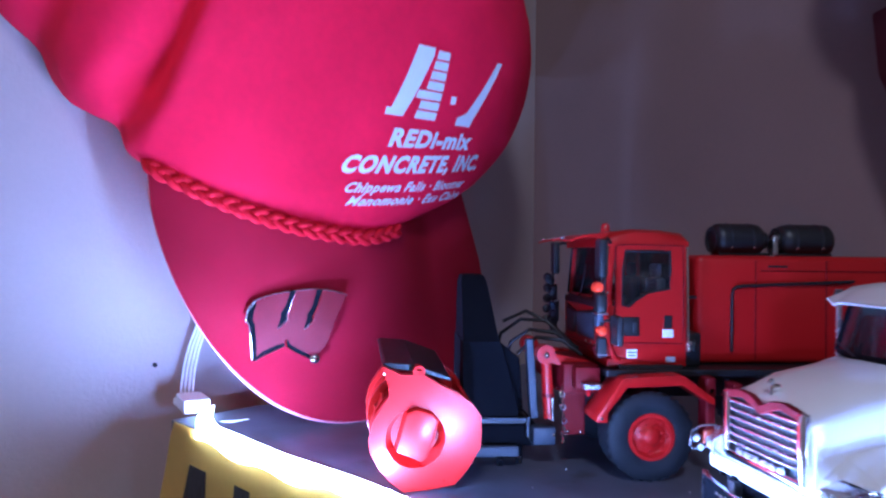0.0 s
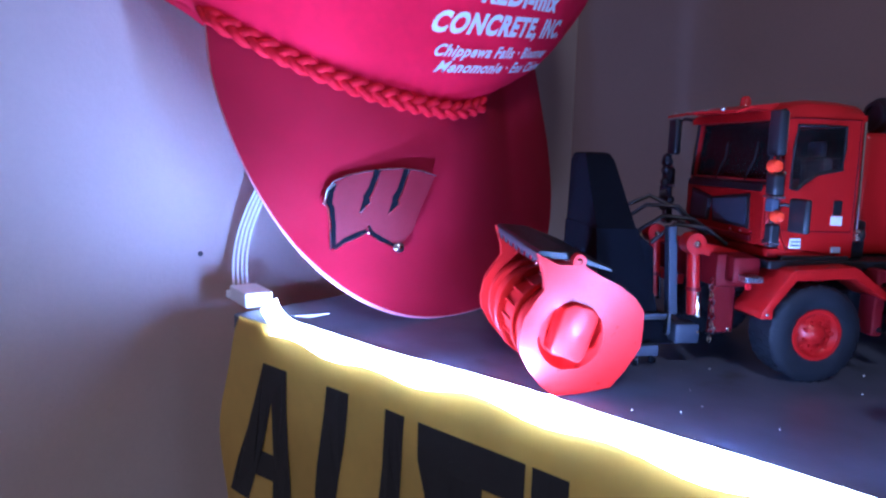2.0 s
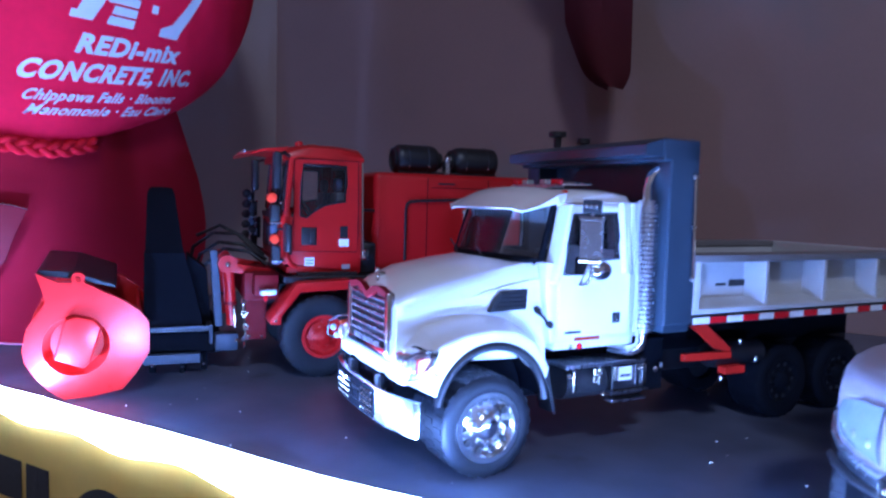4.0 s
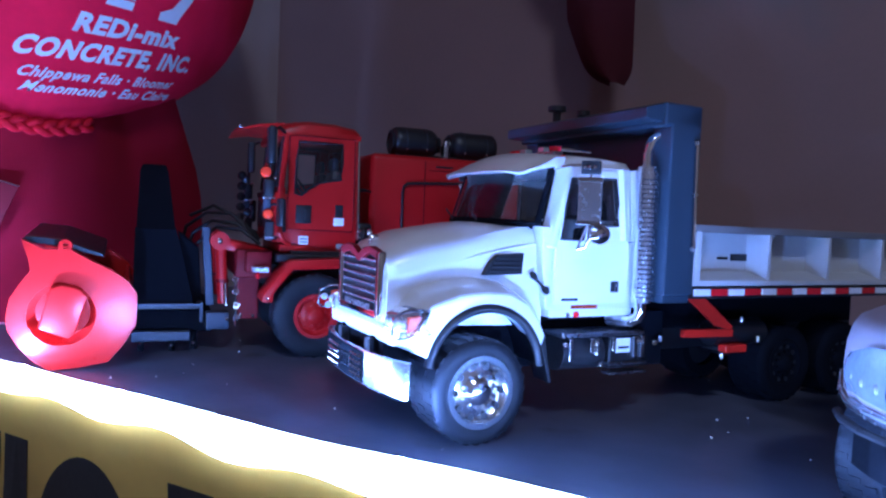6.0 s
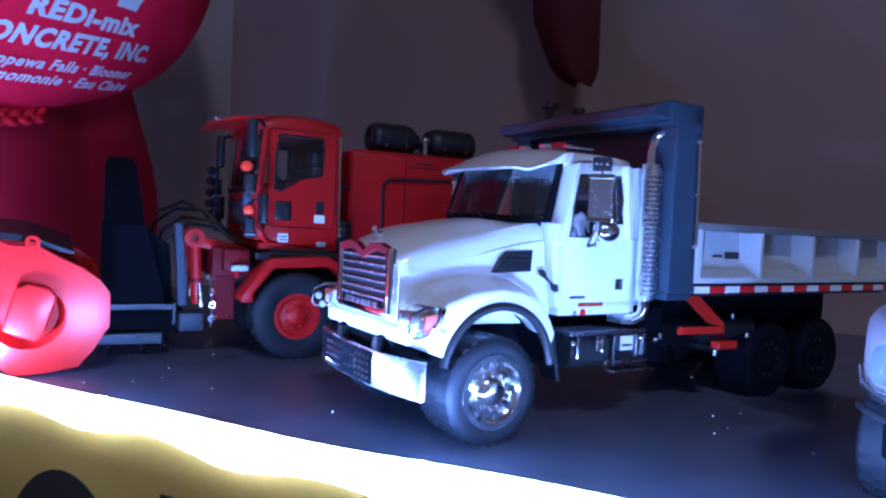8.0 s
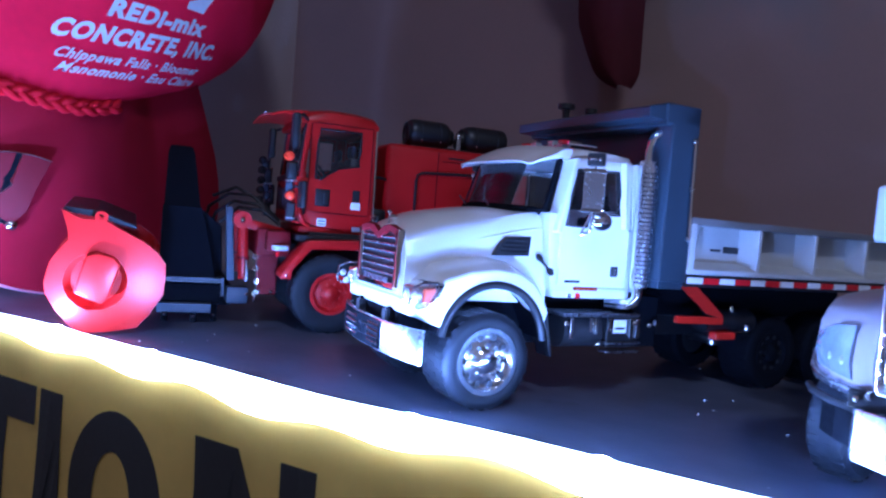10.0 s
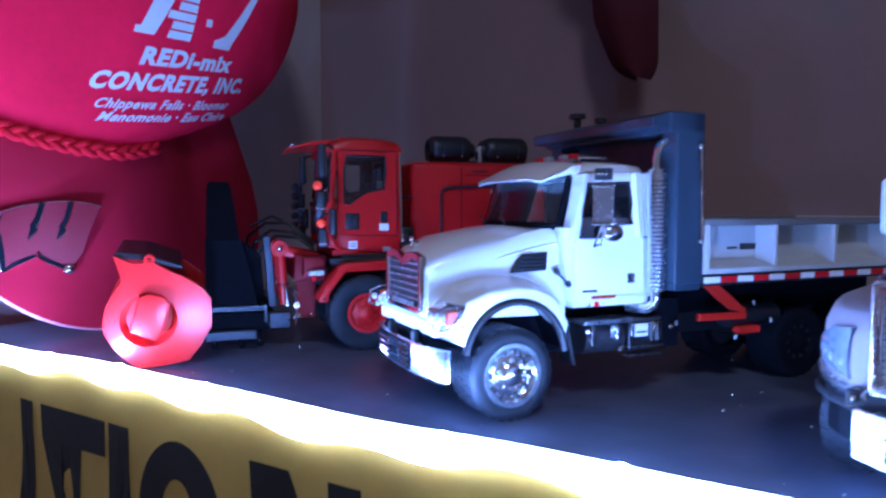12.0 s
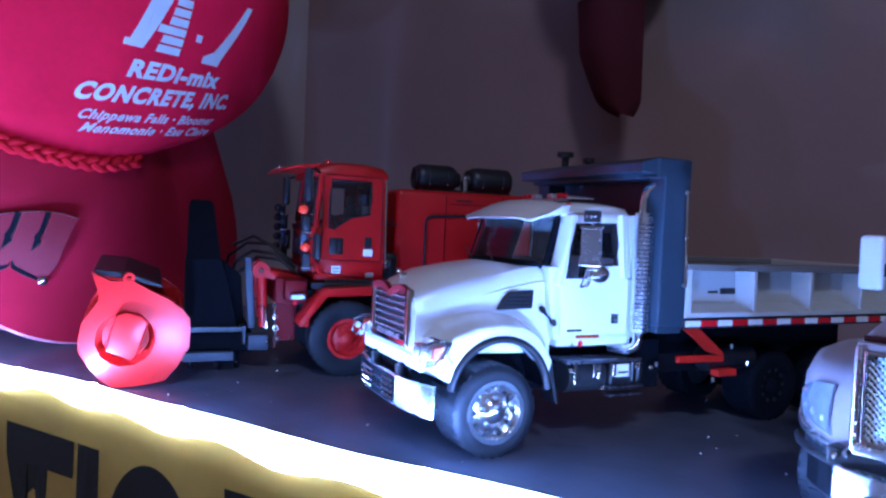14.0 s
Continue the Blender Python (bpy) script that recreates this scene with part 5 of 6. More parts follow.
    part("grab_rail", rod(bmesh.new(), (20.6, n - 0.5, 58), (19.6, n - 0.5, 107), 0.6, 8), CHROME, T)
    for z in (58.5, 61.5):
        part("rail_joint", ball(bmesh.new(), (21.0, n - 0.6, z), 1.5, 10), CHROME, T, smooth=60)
    # front panel with two corner panes
    face = part("front_panel", prism(bmesh.new(), [(n + 1, 58), (n + 1, 79.5), (f - 1, 79.5), (f - 1, 58), (f - 6, 55), (n + 6, 55)], -21.4, -19.8, 0.6, axis="x"), RED_PAINT, T, smooth=40)
    for y0, y1, s in ((n + 10, n + 42, 1), (f - 26, f - 6, -1)):
        a, b = (y0, y1) if s > 0 else (y1, y0)
        part("corner_pane", prism(bmesh.new(), [(a, 61.2), (a + s, 76.4), (b, 73.2), (b - 2 * s, 61.6)], -22.0, -21.2, 0.3, axis="x"), BLACK_PLASTIC, face)
        part("pane_glass", prism(bmesh.new(), [(a + 2 * s, 62.8), (a + 2.6 * s, 74.8), (b - 2 * s, 72.0), (b - 3.6 * s, 63.2)], -22.3, -21.9, 0.1, axis="x"), GREY_PLASTIC, face)
    part("front_step", boxes((-22.4, -21.2, n + 8, f - 8, 56.2, 58.6), bevel=0.3), DEEP_RED, face)
    part("wiper_housing", boxes((-22.2, -21.0, n + 3, f - 3, 77.6, 80.6), bevel=0.3), BLACK_PLASTIC, face)
    for y in (n + 8, n + 16, n + 24):
        part("panel_bolt", ball(bmesh.new(), (-21.6, y, 59.8), 0.7, 8), CHROME, face)
    # mirrors and lamps on arms
    for y, s in ((-2.0, -1), (90.0, 1)):
        x0 = -25.5
        arm = part("mirror_arm", pipe(bmesh.new(), [(-17, n + 1 if s < 0 else f - 1, 108.6), (-21, y - s * 5, 110), (x0, y, 107), (x0, y, 60), (-20, n + 1 if s < 0 else f - 1, 57)], 0.9, 8), BLACK_PLASTIC, T, smooth=60)
        part("mirror_shell", boxes((x0 - 1.2, x0 + 2.6, y - 1.6 if s < 0 else y - 6, y + 6.4 if s < 0 else y + 1.6, 92, 110), bevel=1.2, seg=3), BLACK_PLASTIC, arm, smooth=50)
        part("mirror_face", boxes((x0 + 2.6, x0 + 2.9, y - 0.8 if s < 0 else y - 5.2, y + 5.4 if s < 0 else y + 0.8, 93.4, 108.6), bevel=0.1), MIRROR, arm)
        part("middle_housing", boxes((x0 - 2.6, x0 + 2.2, y - 3.4, y + 3.0, 76.6, 85.2), bevel=1.2, seg=3), BLACK_PLASTIC, arm, smooth=50)
        part("mirror_band", boxes((x0 - 2.9, x0 + 2.4, y - 3.7, y + 3.2, 75.8, 76.6), bevel=0.1), STEEL, arm)
        part("lower_mirror", boxes((x0 + 2.6, x0 + 5.4, *sorted((y + s * 5.5, y + s * 16)), 63.2, 76.2), bevel=1.0, seg=3), BLACK_PLASTIC, arm, smooth=50)
        part("mirror_stay", pipe(bmesh.new(), [(x0, y, 72), (x0 + 1.6, y + s * 4, 73.5), (x0 + 4, y + s * 7, 73)], 0.7, 8), BLACK_PLASTIC, arm, smooth=60)
        part("blue_lens", boxes((x0 - 2.6, x0 + 0.6, y - 3.2, y + 2.0, 70.4, 75.6), bevel=0.8, seg=3), GREY_PLASTIC, arm, smooth=50)
        part("round_lamp", lathe(bmesh.new(), [(1.7, 3.0), (2.5, 2.4), (2.5, -0.6), (2.1, -1.6), (0.05, -2.2)], 20, "y", (x0 - 2.0, y - 2.2, 88.2)), AMBER if s < 0 else BLACK_PLASTIC, arm, smooth=40)
        part("lower_lamp", lathe(bmesh.new(), [(1.4, 2.6), (2.3, 2.2), (2.4, -0.6), (1.9, -1.5), (0.05, -2.0)], 18, "y", (x0 - 0.8, y - 4.6, 68.8)), AMBER if s < 0 else BLACK_PLASTIC, arm, smooth=40)
        part("lamp_foot", boxes((x0 - 1.6, x0 + 2.6, y - 2.0, y + 2.4, 56.4, 65.6), bevel=0.8), BLACK_PLASTIC, arm)
        part("foot_band", boxes((x0 - 1.8, x0 + 2.8, y - 2.2, y + 2.6, 57.4, 58.2), bevel=0.1), STEEL, arm)
        part("arm_bolt", ball(bmesh.new(), (x0 + 2.4, y + s * 1.5, 85.6), 0.9, 8), CHROME, arm, smooth=60)
    # curved red guard beside the mirror foot
    part("corner_guard", pipe(bmesh.new(), [(-20.6, 5.5, 74), (-20.2, 3.6, 66), (-19.4, 2.6, 60), (-17.4, 3.0, 56), (-14.2, 6, 54.6)], 1.3, 8), RED_PAINT, T, smooth=60)
    # chassis, fenders, wheels
    for y in (22, 62):
        part("chassis_rail", boxes((-34, 165, y, y + 5, 34, 44), bevel=0.5), BLACK_PLASTIC, T)
    part("deck", boxes((-20, 142, 6, 82, 46.0, 49.6), bevel=0.8), BLACK_PLASTIC, T)
    for xw in (-1.5, 92):
        for y, s in ((-2.5, -1), (90.5, 1)):
            wheel(T, xw, y, 20.4, 20.4, 17, s, 10.2, RED_PAINT, nuts=8, tread=30, red=True)
            y0, y1 = sorted((y + (-1 if s < 0 else 1), y + (19 if s < 0 else -19)))
            bm = bmesh.new()
            prism(bm, [(xw - 26, 27.4), (xw - 25.6, 30.4), (xw - 14.2, 46.2), (xw - 12.4, 47.2), (xw + 13.4, 48.6), (xw + 15.4, 47.8), (xw + 29.4, 37.6), (xw + 29.0, 34.6), (xw + 14.2, 43.8), (xw - 11.6, 42.8), (xw - 20.6, 31.4), (xw - 20.8, 27.2)], y0, y1, 0.5)
            part("fender", bm, RED_PAINT, T, smooth=40)
            part("fender_bolt", ball(bmesh.new(), (xw - 23.4, y - s * 0.2 + s * 1.2, 29.2), 0.8, 8), CHROME, T, smooth=60)
            part("fender_lamp", lathe(bmesh.new(), [(1.0, 0.8), (1.7, 0.4), (1.7, -0.6), (0.05, -1.4)], 14, "x", (xw - 27, y - s * 8, 39)), RED_LENS, T, smooth=60)
            part("lamp_bracket", boxes((xw - 30, xw - 22, *sorted((y - s * 5, y - s * 12)), 40.8, 43.4), bevel=0.4), STEEL, T)
        part("axle", rod(bmesh.new(), (xw, 10, 20), (xw, 80, 20), 3.2, 12), BLACK_PLASTIC, T)
    for x, z0, z1 in ((25, 19, 47), (38, 22, 44), (56, 20, 42)):
        part("bracket", boxes((x, x + 4.6, 0, 9, z0, z1), bevel=0.8), DEEP_RED, T)
        part("bracket_pin", rod(bmesh.new(), (x + 2.3, -1.2, z0 + 3), (x + 2.3, 0.5, z0 + 3), 1.2, 10), CHROME, T)
        part("bracket_pin", rod(bmesh.new(), (x + 2.3, -1.2, z1 - 6), (x + 2.3, 0.5, z1 - 6), 0.9, 10), CHROME, T)
    # box body with two black drums on top
    body = part("box_body", boxes((29.5, 150, 21, 82, 50, 103.4), bevel=3.4, seg=4), RED_PAINT, T, smooth=50)
    for x in (59.4, 96, 128):
        part("body_seam", boxes((x, x + 0.7, 20.6, 22, 52, 101), bevel=0.2), DEEP_RED, body)
    part("top_seam", boxes((62, 148, 20.6, 22, 95.6, 96.2), bevel=0.1), DEEP_RED, body)
    part("body_slot", boxes((66, 76, 20.5, 21.4, 97.6, 98.6), bevel=0.2), BLACK_PLASTIC, body)
    part("body_rail", pipe(bmesh.new(), [(47, 19.6, 56), (47, 19.6, 84), (47.6, 19.6, 86.6), (49.6, 19.6, 88.0), (53, 19.6, 88.4), (110, 19.6, 91)], 0.8, 8), BLACK_PLASTIC, body, smooth=60)
    part("gap_housing", boxes((20.8, 29.3, 14, 74, 49.6, 66), bevel=1.6), BLACK_PLASTIC, T, smooth=40)
    part("gap_hose", pipe(bmesh.new(), [(19.4, 16, 82), (24, 15, 83), (29.6, 22, 82.6)], 0.8, 8), BLACK_PLASTIC, T, smooth=60)
    part("gap_valve", ball(bmesh.new(), (23.6, 10.4, 60), 2.4, 10, (0.8, 0.8, 1.2)), BLACK_PLASTIC, T, smooth=60)
    for x0, x1, neck in ((44.5, 70.0, 1), (79, 106.5, -1)):
        half = [(0.05, 0), (5.2, 0), (7.2, 0.6), (8.3, 2.0), (8.4, 4), (8.4, x1 - x0 - 5), (7.9, x1 - x0 - 2.4), (6.6, x1 - x0 - 0.6), (5.0, x1 - x0), (4.4, x1 - x0 + 2.4), (0.05, x1 - x0 + 2.4)]
        prof = half if neck > 0 else [(r, x1 - x0 - h) for r, h in half[::-1]]
        cyl = part("air_filter", lathe(bmesh.new(), prof, 28, "x", (x0, 36, 111.4), caps=False), BLACK_PLASTIC, body, smooth=40)
        for k in range(2):
            x = x0 + 7 + k * (x1 - x0 - 14)
            part("filter_band", lathe(bmesh.new(), [(8.35, -0.5), (8.75, -0.35), (8.75, 0.35), (8.35, 0.5)], 28, "x", (x, 36, 111.4), caps=False), DARK_METAL, cyl, smooth=40)
            part("band_clip", ball(bmesh.new(), (x, 28.6, 107.6), 0.7, 8), CHROME, cyl, smooth=60)
        part("end_ring", lathe(bmesh.new(), [(6.6, -0.3), (6.6, -0.8), (5.0, -0.8), (5.0, 0)], 28, "x", (x0, 36, 111.4), caps=False), DARK_METAL, cyl, smooth=40)
    part("filter_clip", boxes((73.4, 76.2, 29, 36, 103.6, 111.6), bevel=0.8), STEEL, body)
    part("clip_head", ball(bmesh.new(), (74.8, 30.4, 112), 1.8, 10, (1, 1, 1.2)), STEEL, body, smooth=60)
    part("filter_cradle", boxes((46, 106, 31, 41, 102.6, 105), bevel=0.5), BLACK_PLASTIC, body)
    # front lifting gear
    part("front_crossbeam", boxes((-38, -21, 14, 78, 37, 51), bevel=1.0), DEEP_RED, T, smooth=40)
    # Dark red on block and plate puts their shade into the colour.
    part("gear_block", boxes((-34, -22, 8, 16, 40, 50.5), bevel=1.2), DEEP_RED, T, smooth=40)
    part("front_plate", boxes((-37, -26.5, 17.5, 20.5, 16.6, 46), bevel=0.7), DEEP_RED, T)
    for x, z in ((-35, 18.6), (-29, 18.2), (-35, 43.4), (-28.6, 43)):
        part("plate_bolt", ball(bmesh.new(), (x, 17.2, z), 0.9, 8), CHROME, T, smooth=60)
    for k in range(9):
        part("chain_link", lathe(bmesh.new(), [(1.3 + 0.36 * math.cos(a), 0.36 * math.sin(a)) for a in [j * math.tau / 6 for j in range(7)]], 10, "y" if k % 2 else "x", (-37.4 + 0.5 * math.sin(k * 0.7), 16.6, 14 + 3.2 * k), caps=False), CHROME, T)
    for y in (21.7, 60):
        arm = part("lift_arm", rod(bmesh.new(), (-43.0, y, 24), (-45.0, y, 54), 2.7, 14), RED_PAINT, T, smooth=40)
        part("arm_pivot", rod(bmesh.new(), (-45.4, y - 3.4, 54.6), (-45.4, y + 3.4, 54.6), 4.6, 18), RED_PAINT, arm, smooth=40)
        part("pivot_bolt", ball(bmesh.new(), (-45.4, y - 3.6, 54.6), 1.7, 10), CHROME, arm, smooth=60)
        part("arm_rod", rod(bmesh.new(), (-41.6, y - 2.0, 23), (-42.4, y - 2.0, 34), 1.1, 10), CHROME, arm)
        part("arm_collar", lathe(bmesh.new(), [(2.7, -0.8), (3.2, -0.8), (3.2, 0.8), (2.7, 0.8)], 14, "z", (-43.7, y, 35), caps=False), DEEP_RED, arm, smooth=40)
        part("link", beam(bmesh.new(), (-44, y, 53), (-24, y + 2, 49), 4.4, 5, 0.8), RED_PAINT, arm, smooth=40)
    for pts in ([(-24, 40, 55), (-36, 40, 63), (-48, 46, 64), (-57, 50, 57), (-60, 52, 46)], [(-24, 50, 55), (-38, 52, 68), (-50, 60, 68), (-60, 64, 60), (-62, 66, 50)],
                [(-25, 30, 53), (-34, 32, 60), (-46, 38, 61), (-55, 42, 52)], [(-23, 58, 56), (-34, 60, 66), (-46, 66, 72), (-58, 70, 66)]):
        part("hose", pipe(bmesh.new(), pts, 1.0, 8), BLACK_PLASTIC, T, smooth=60)
    for z in (66, 72, 78, 84, 90):
        part("hose_clip", ball(bmesh.new(), (-30.5 + 0.6 * math.sin(z), 84, z), 2.6, 8, (1, 0.8, 1)), BLACK_PLASTIC, T)
    part("tool_post", prism(bmesh.new(), [(-53.4, 61), (-49.6, 61), (-46.6, 22), (-50.8, 22)], 28, 33, 0.6), GREY_PLASTIC, T)
    secs = []
    for z, a0, a1, b0, b1 in ((20, -84, -56, 26, 80), (34, -84, -59, 28, 79), (59, -84, -65, 34, 77), (59.8, -83.4, -65.6, 35, 77), (88, -83, -69.4, 54, 76), (91.4, -82.0, -70.6, 58, 75), (92.0, -80.4, -72.4, 61, 73)):
        secs.append([(a0, b0, z), (a1, b0, z), (a1, b1, z), (a0, b1, z)])
    part("hopper", loft(bmesh.new(), secs), MATTE_BLACK, T, "tall black tapered hopper", smooth=20)
    part("hopper_wing", prism(bmesh.new(), [(-64, 58), (-54, 50), (-52, 22), (-60, 22)], 40, 66, 0.8), MATTE_BLACK, T)
    part("base_rail", boxes((-88, -52, 24, 26.4, 20.6, 23.0), (-54.4, -52, 24, 80, 20.6, 23.0), (-53.6, -52, 23, 26, 14, 24), bevel=0.4), BLACK_PLASTIC, T)
    part("rail_edge", boxes((-88, -52, 23.4, 24, 22.4, 23.4), (-53.4, -52.2, 22.6, 23.0, 15, 24), bevel=0.1), GREY_PLASTIC, T)
    part("base_plate", boxes((-86, -48, 27, 96, 9, 20), bevel=0.8), MATTE_BLACK, T)
    part("front_bar", boxes((-84, -58, 20, 24, 5.6, 10.6), bevel=0.6), GREY_PLASTIC, T)
    part("side_bar", boxes((-51, -40, 20, 30, 11, 19.6), bevel=1.0), GREY_PLASTIC, T, smooth=40)
    part("bar_bolt", ball(bmesh.new(), (-41, 20, 16), 1.0, 8), CHROME, T, smooth=60)
    for x, y in ((-80, 30), (-66, 26), (-56, 30)):
        part("skid_foot", rod(bmesh.new(), (x, y, 0), (x, y, 9), 1.6, 10), MATTE_BLACK, T)
        part("foot_bolt", ball(bmesh.new(), (x, y - 2.0, 3.4), 0.8, 8), CHROME, T)
    return T


red_truck()


# ---- silver long-nosed truck ----
def silver_truck():
    a = radians(65)
    l = Vector((-math.sin(a), math.cos(a), 0))
    at = Vector((0.106, 0.216, 0)) - l * 0.0172
    T = thing("semi_truck", pose(*at, 0, 0, 65), "silver model semi truck with chrome twin grille on shelf", "model truck", "model trucks")
    secs = []
    for x, half, top, sh in ((1, 19.5, 61.2, 58.5), (5, 20.5, 63.2, 60), (20, 23.5, 67.0, 62), (40, 27.5, 71.4, 65), (58, 31, 75.2, 68), (68, 32.5, 77.0, 69.5)):
        secs.append([(x, -half, 40), (x, -half - 0.4, sh - 5), (x, -half + 0.6, sh), (x, -half + 3, sh + 2.0), (x, -half * 0.45, top), (x, half * 0.45, top), (x, half - 3, sh + 2.0), (x, half - 0.6, sh), (x, half + 0.4, sh - 5), (x, half, 40)])
    hood = part("hood", loft(bmesh.new(), secs), SILVER_PAINT, T, smooth=40)
    part("hood_trim", boxes((-0.6, 2.2, -20, 18, 59.6, 61.0), bevel=0.4), TRIM_MAROON, hood)
    part("hood_crease", pipe(bmesh.new(), [(66, 22, 76.2), (52, 17, 74.8), (44, 0, 73.2), (52, -17, 74.8), (66, -22, 76.2)], 0.35, 6), SILVER_PAINT, hood)
    # twin grille
    g = part("grille_frame", boxes((-3, 0.6, -19.6, -18.0, 33.5, 58.6), (-3, 0.6, 18.0, 19.6, 33.5, 58.6), (-3.4, 0.6, -19, 19, 33, 35.6), bevel=0.7, seg=3), SATIN_CHROME, T, smooth=50)
    part("grille_header", boxes((-2.2, 0.6, -19.4, 19.4, 57.6, 59.5), (-2.0, 0.6, -18.1, -17.4, 35.4, 58), (-2.0, 0.6, 17.4, 18.1, 35.4, 58), bevel=0.3), SILVER_PAINT, g)
    part("centre_bar", boxes((-3.4, 0.4, -2.7, 0.3, 34, 60), bevel=0.6), SILVER_PAINT, g)
    g.matrix_local = pose(0, -0.001, 0)
    oval = [(2.5 * math.cos(radians(d)) - 1.2, 58.2 + 2.8 * math.sin(radians(d))) for d in range(-50, 231, 20)]
    part("badge", prism(bmesh.new(), oval + [(-3.0, 52.4), (0.6, 52.4)], -4.9, -3.3, 0.5, axis="x"), RED_LENS, g, "red oblong badge")
    part("badge_ring", pipe(bmesh.new(), [(-5.0, -1.2 + 1.3 * math.cos(math.tau * k / 14), 58.2 + 1.6 * math.sin(math.tau * k / 14)) for k in range(14)], 0.2, 6, closed=True), LIT_RIM_AND_RING, g)
    for s in (-1, 1):
        part("grille_back", boxes((0.0, 0.6, *sorted((s * 1.6 - 1.2, s * 17.6)), 35.6, 57.6), bevel=0), MATTE_BLACK, g)
        bm = bmesh.new()
        y0, y1, z0, z1 = *sorted((s * 2.3 - 1.2, s * 17.2)), 36.2, 57.0
        step = 1.6
        for sl in (1, -1):
            k = -20
            while k * step < 60:
                c = k * step
                pts = []
                for y in (y0, y1):
                    z = z0 + c + sl * (y - y0) if sl > 0 else z0 + c - (y - y0)
                    pts.append((y, z))
                (ya, za), (yb, zb) = pts
                if max(za, zb) > z0 and min(za, zb) < z1:
                    def at_z(zz):
                        return ya + (yb - ya) * (zz - za) / (zb - za)
                    p, q = (ya, za), (yb, zb)
                    if p[1] < z0: p = (at_z(z0), z0)
                    if p[1] > z1: p = (at_z(z1), z1)
                    if q[1] < z0: q = (at_z(z0), z0)
                    if q[1] > z1: q = (at_z(z1), z1)
                    rod(bm, (-1.0 - 0.25 * sl, p[0], p[1]), (-1.0 - 0.25 * sl, q[0], q[1]), 0.34, 5)
                k += 1
        tagged(part("grille_mesh", bm, FROSTED, g, "chrome diamond mesh"), kind="stuff")
        part("panel_edge", boxes((-2.6, -0.6, *sorted((s * 1.6 - 1.2, s * 2.5 - 1.2)), 36, 57.4), (-2.6, -0.6, *sorted((s * 2.4 - 1.2, s * 17)), 56.6, 57.5), (-2.6, -0.6, *sorted((s * 16.8, s * 17.6)), 35.8, 57.5), (-2.6, -0.6, *sorted((s * 2.4 - 1.2, s * 17)), 35.6, 36.6), bevel=0.3), CHROME, g)
        for k in range(7):
            part("rivet", ball(bmesh.new(), (-2.7, s * 2.0 - 1.2, 38 + 2.9 * k), 0.45, 8), CHROME, g)
            part("rivet", ball(bmesh.new(), (-3.3, s * 18.2, 38 + 2.9 * k), 0.6, 8), CHROME, g)
    # swept fenders and lamps
    sweep = [(0.4, 19.2), (4.5, 25.2), (11, 32.4), (20, 39.8), (29, 44.6), (38, 47.2), (50, 48.0), (62, 46.5), (68, 43)]
    tops = [53.5, 52.6, 51.6, 51.2, 51.6, 52.2, 53, 53, 52]
    lows = [31.6, 31.4, 31.4, 31.6, 33.0, 40.0, 42.5, 38.0, 33.0]

    def away(i):
        (xa, ya), (xb, yb) = sweep[max(0, i - 1)], sweep[min(len(sweep) - 1, i + 1)]
        d = Vector((xb - xa, yb - ya)).normalized()
        return Vector((-d.y, d.x))

    for s in (-1, 1):
        secs = []
        for i, (x, y) in enumerate(sweep):
            n, z0, z1 = away(i), lows[i], tops[i]
            prof = [(0.4, z0), (1.2, z0 + (z1 - z0) * 0.3), (0.8, z0 + (z1 - z0) * 0.62), (-1.0, z0 + (z1 - z0) * 0.86), (-4.0, z1)]
            ring = [(x + n.x * q, s * (y + n.y * q), z) for q, z in prof]
            ring += [(x + 2, s * max(16.0, y * 0.62), z1 + 3.5), (x + 3, s * 15, z1 + 3), (x + 3, s * 15, z0)]
            secs.append(ring)
        part("fender", loft(bmesh.new(), secs), SILVER_PAINT, T, smooth=55)
        secs = []
        for i in (1, 2, 3):
            x, y = sweep[i]
            n = away(i)
            hi = (47.0, 46.0, 43.0)[i - 1]
            secs.append([(x + n.x * q, s * (y + n.y * q), z) for q, z in ((1.2, 34.2), (2.0, 37.5), (1.9, 41.0), (1.0, hi), (-0.6, hi), (-0.6, 34.2))])
        hl = part("headlight", loft(bmesh.new(), secs), HEADLAMP, T, smooth=40)
        for x, y, z, r in ((6.6, 28.0, 38.0, 1.2), (11.0, 32.6, 38.0, 1.3), (16.0, 36.8, 38.0, 1.0)):
            part("lamp", ball(bmesh.new(), (x - 0.9, s * (y + 0.9), z), r, 14, (0.75, 0.75, 1)), CLEAR_LENS, hl, smooth=60)
        part("chrome_lip", pipe(bmesh.new(), [(-1.6, s * 19, 32.4), (1.6, s * 23.4, 31.8), (8, s * 31.0, 31.6), (17, s * 39.0, 31.6), (26, s * 44.4, 32.4), (33, s * 47.2, 35.4)], 1.25, 8), SATIN_CHROME, T, smooth=60)
        # mirror
        arm = part("mirror_arm", pipe(bmesh.new(), [(70, s * 31, 74), (71, s * 40, 74.6), (72, s * 45, 75)], 1.1, 8), BLACK_PLASTIC, T)
        part("mirror_shell", boxes((69.6, 73.6, *sorted((s * 43.5, s * 51.5)), 67.6, 85.6), bevel=1.5, seg=3), WHITE_PAINT, arm, smooth=50)
        part("mirror_face", boxes((73.6, 73.9, *sorted((s * 44.6, s * 50.4)), 69, 84.4), bevel=0.1), MIRROR, arm)
        part("mirror_bracket", boxes((70.4, 74.6, *sorted((s * 42, s * 44)), 72, 76.5), bevel=0.4), BLACK_PLASTIC, arm)
        part("pillar", beam(bmesh.new(), (70.0, s * 31, 75), (74.6, s * 27, 99), 1.8, 1.8), SILVER_PAINT, T)
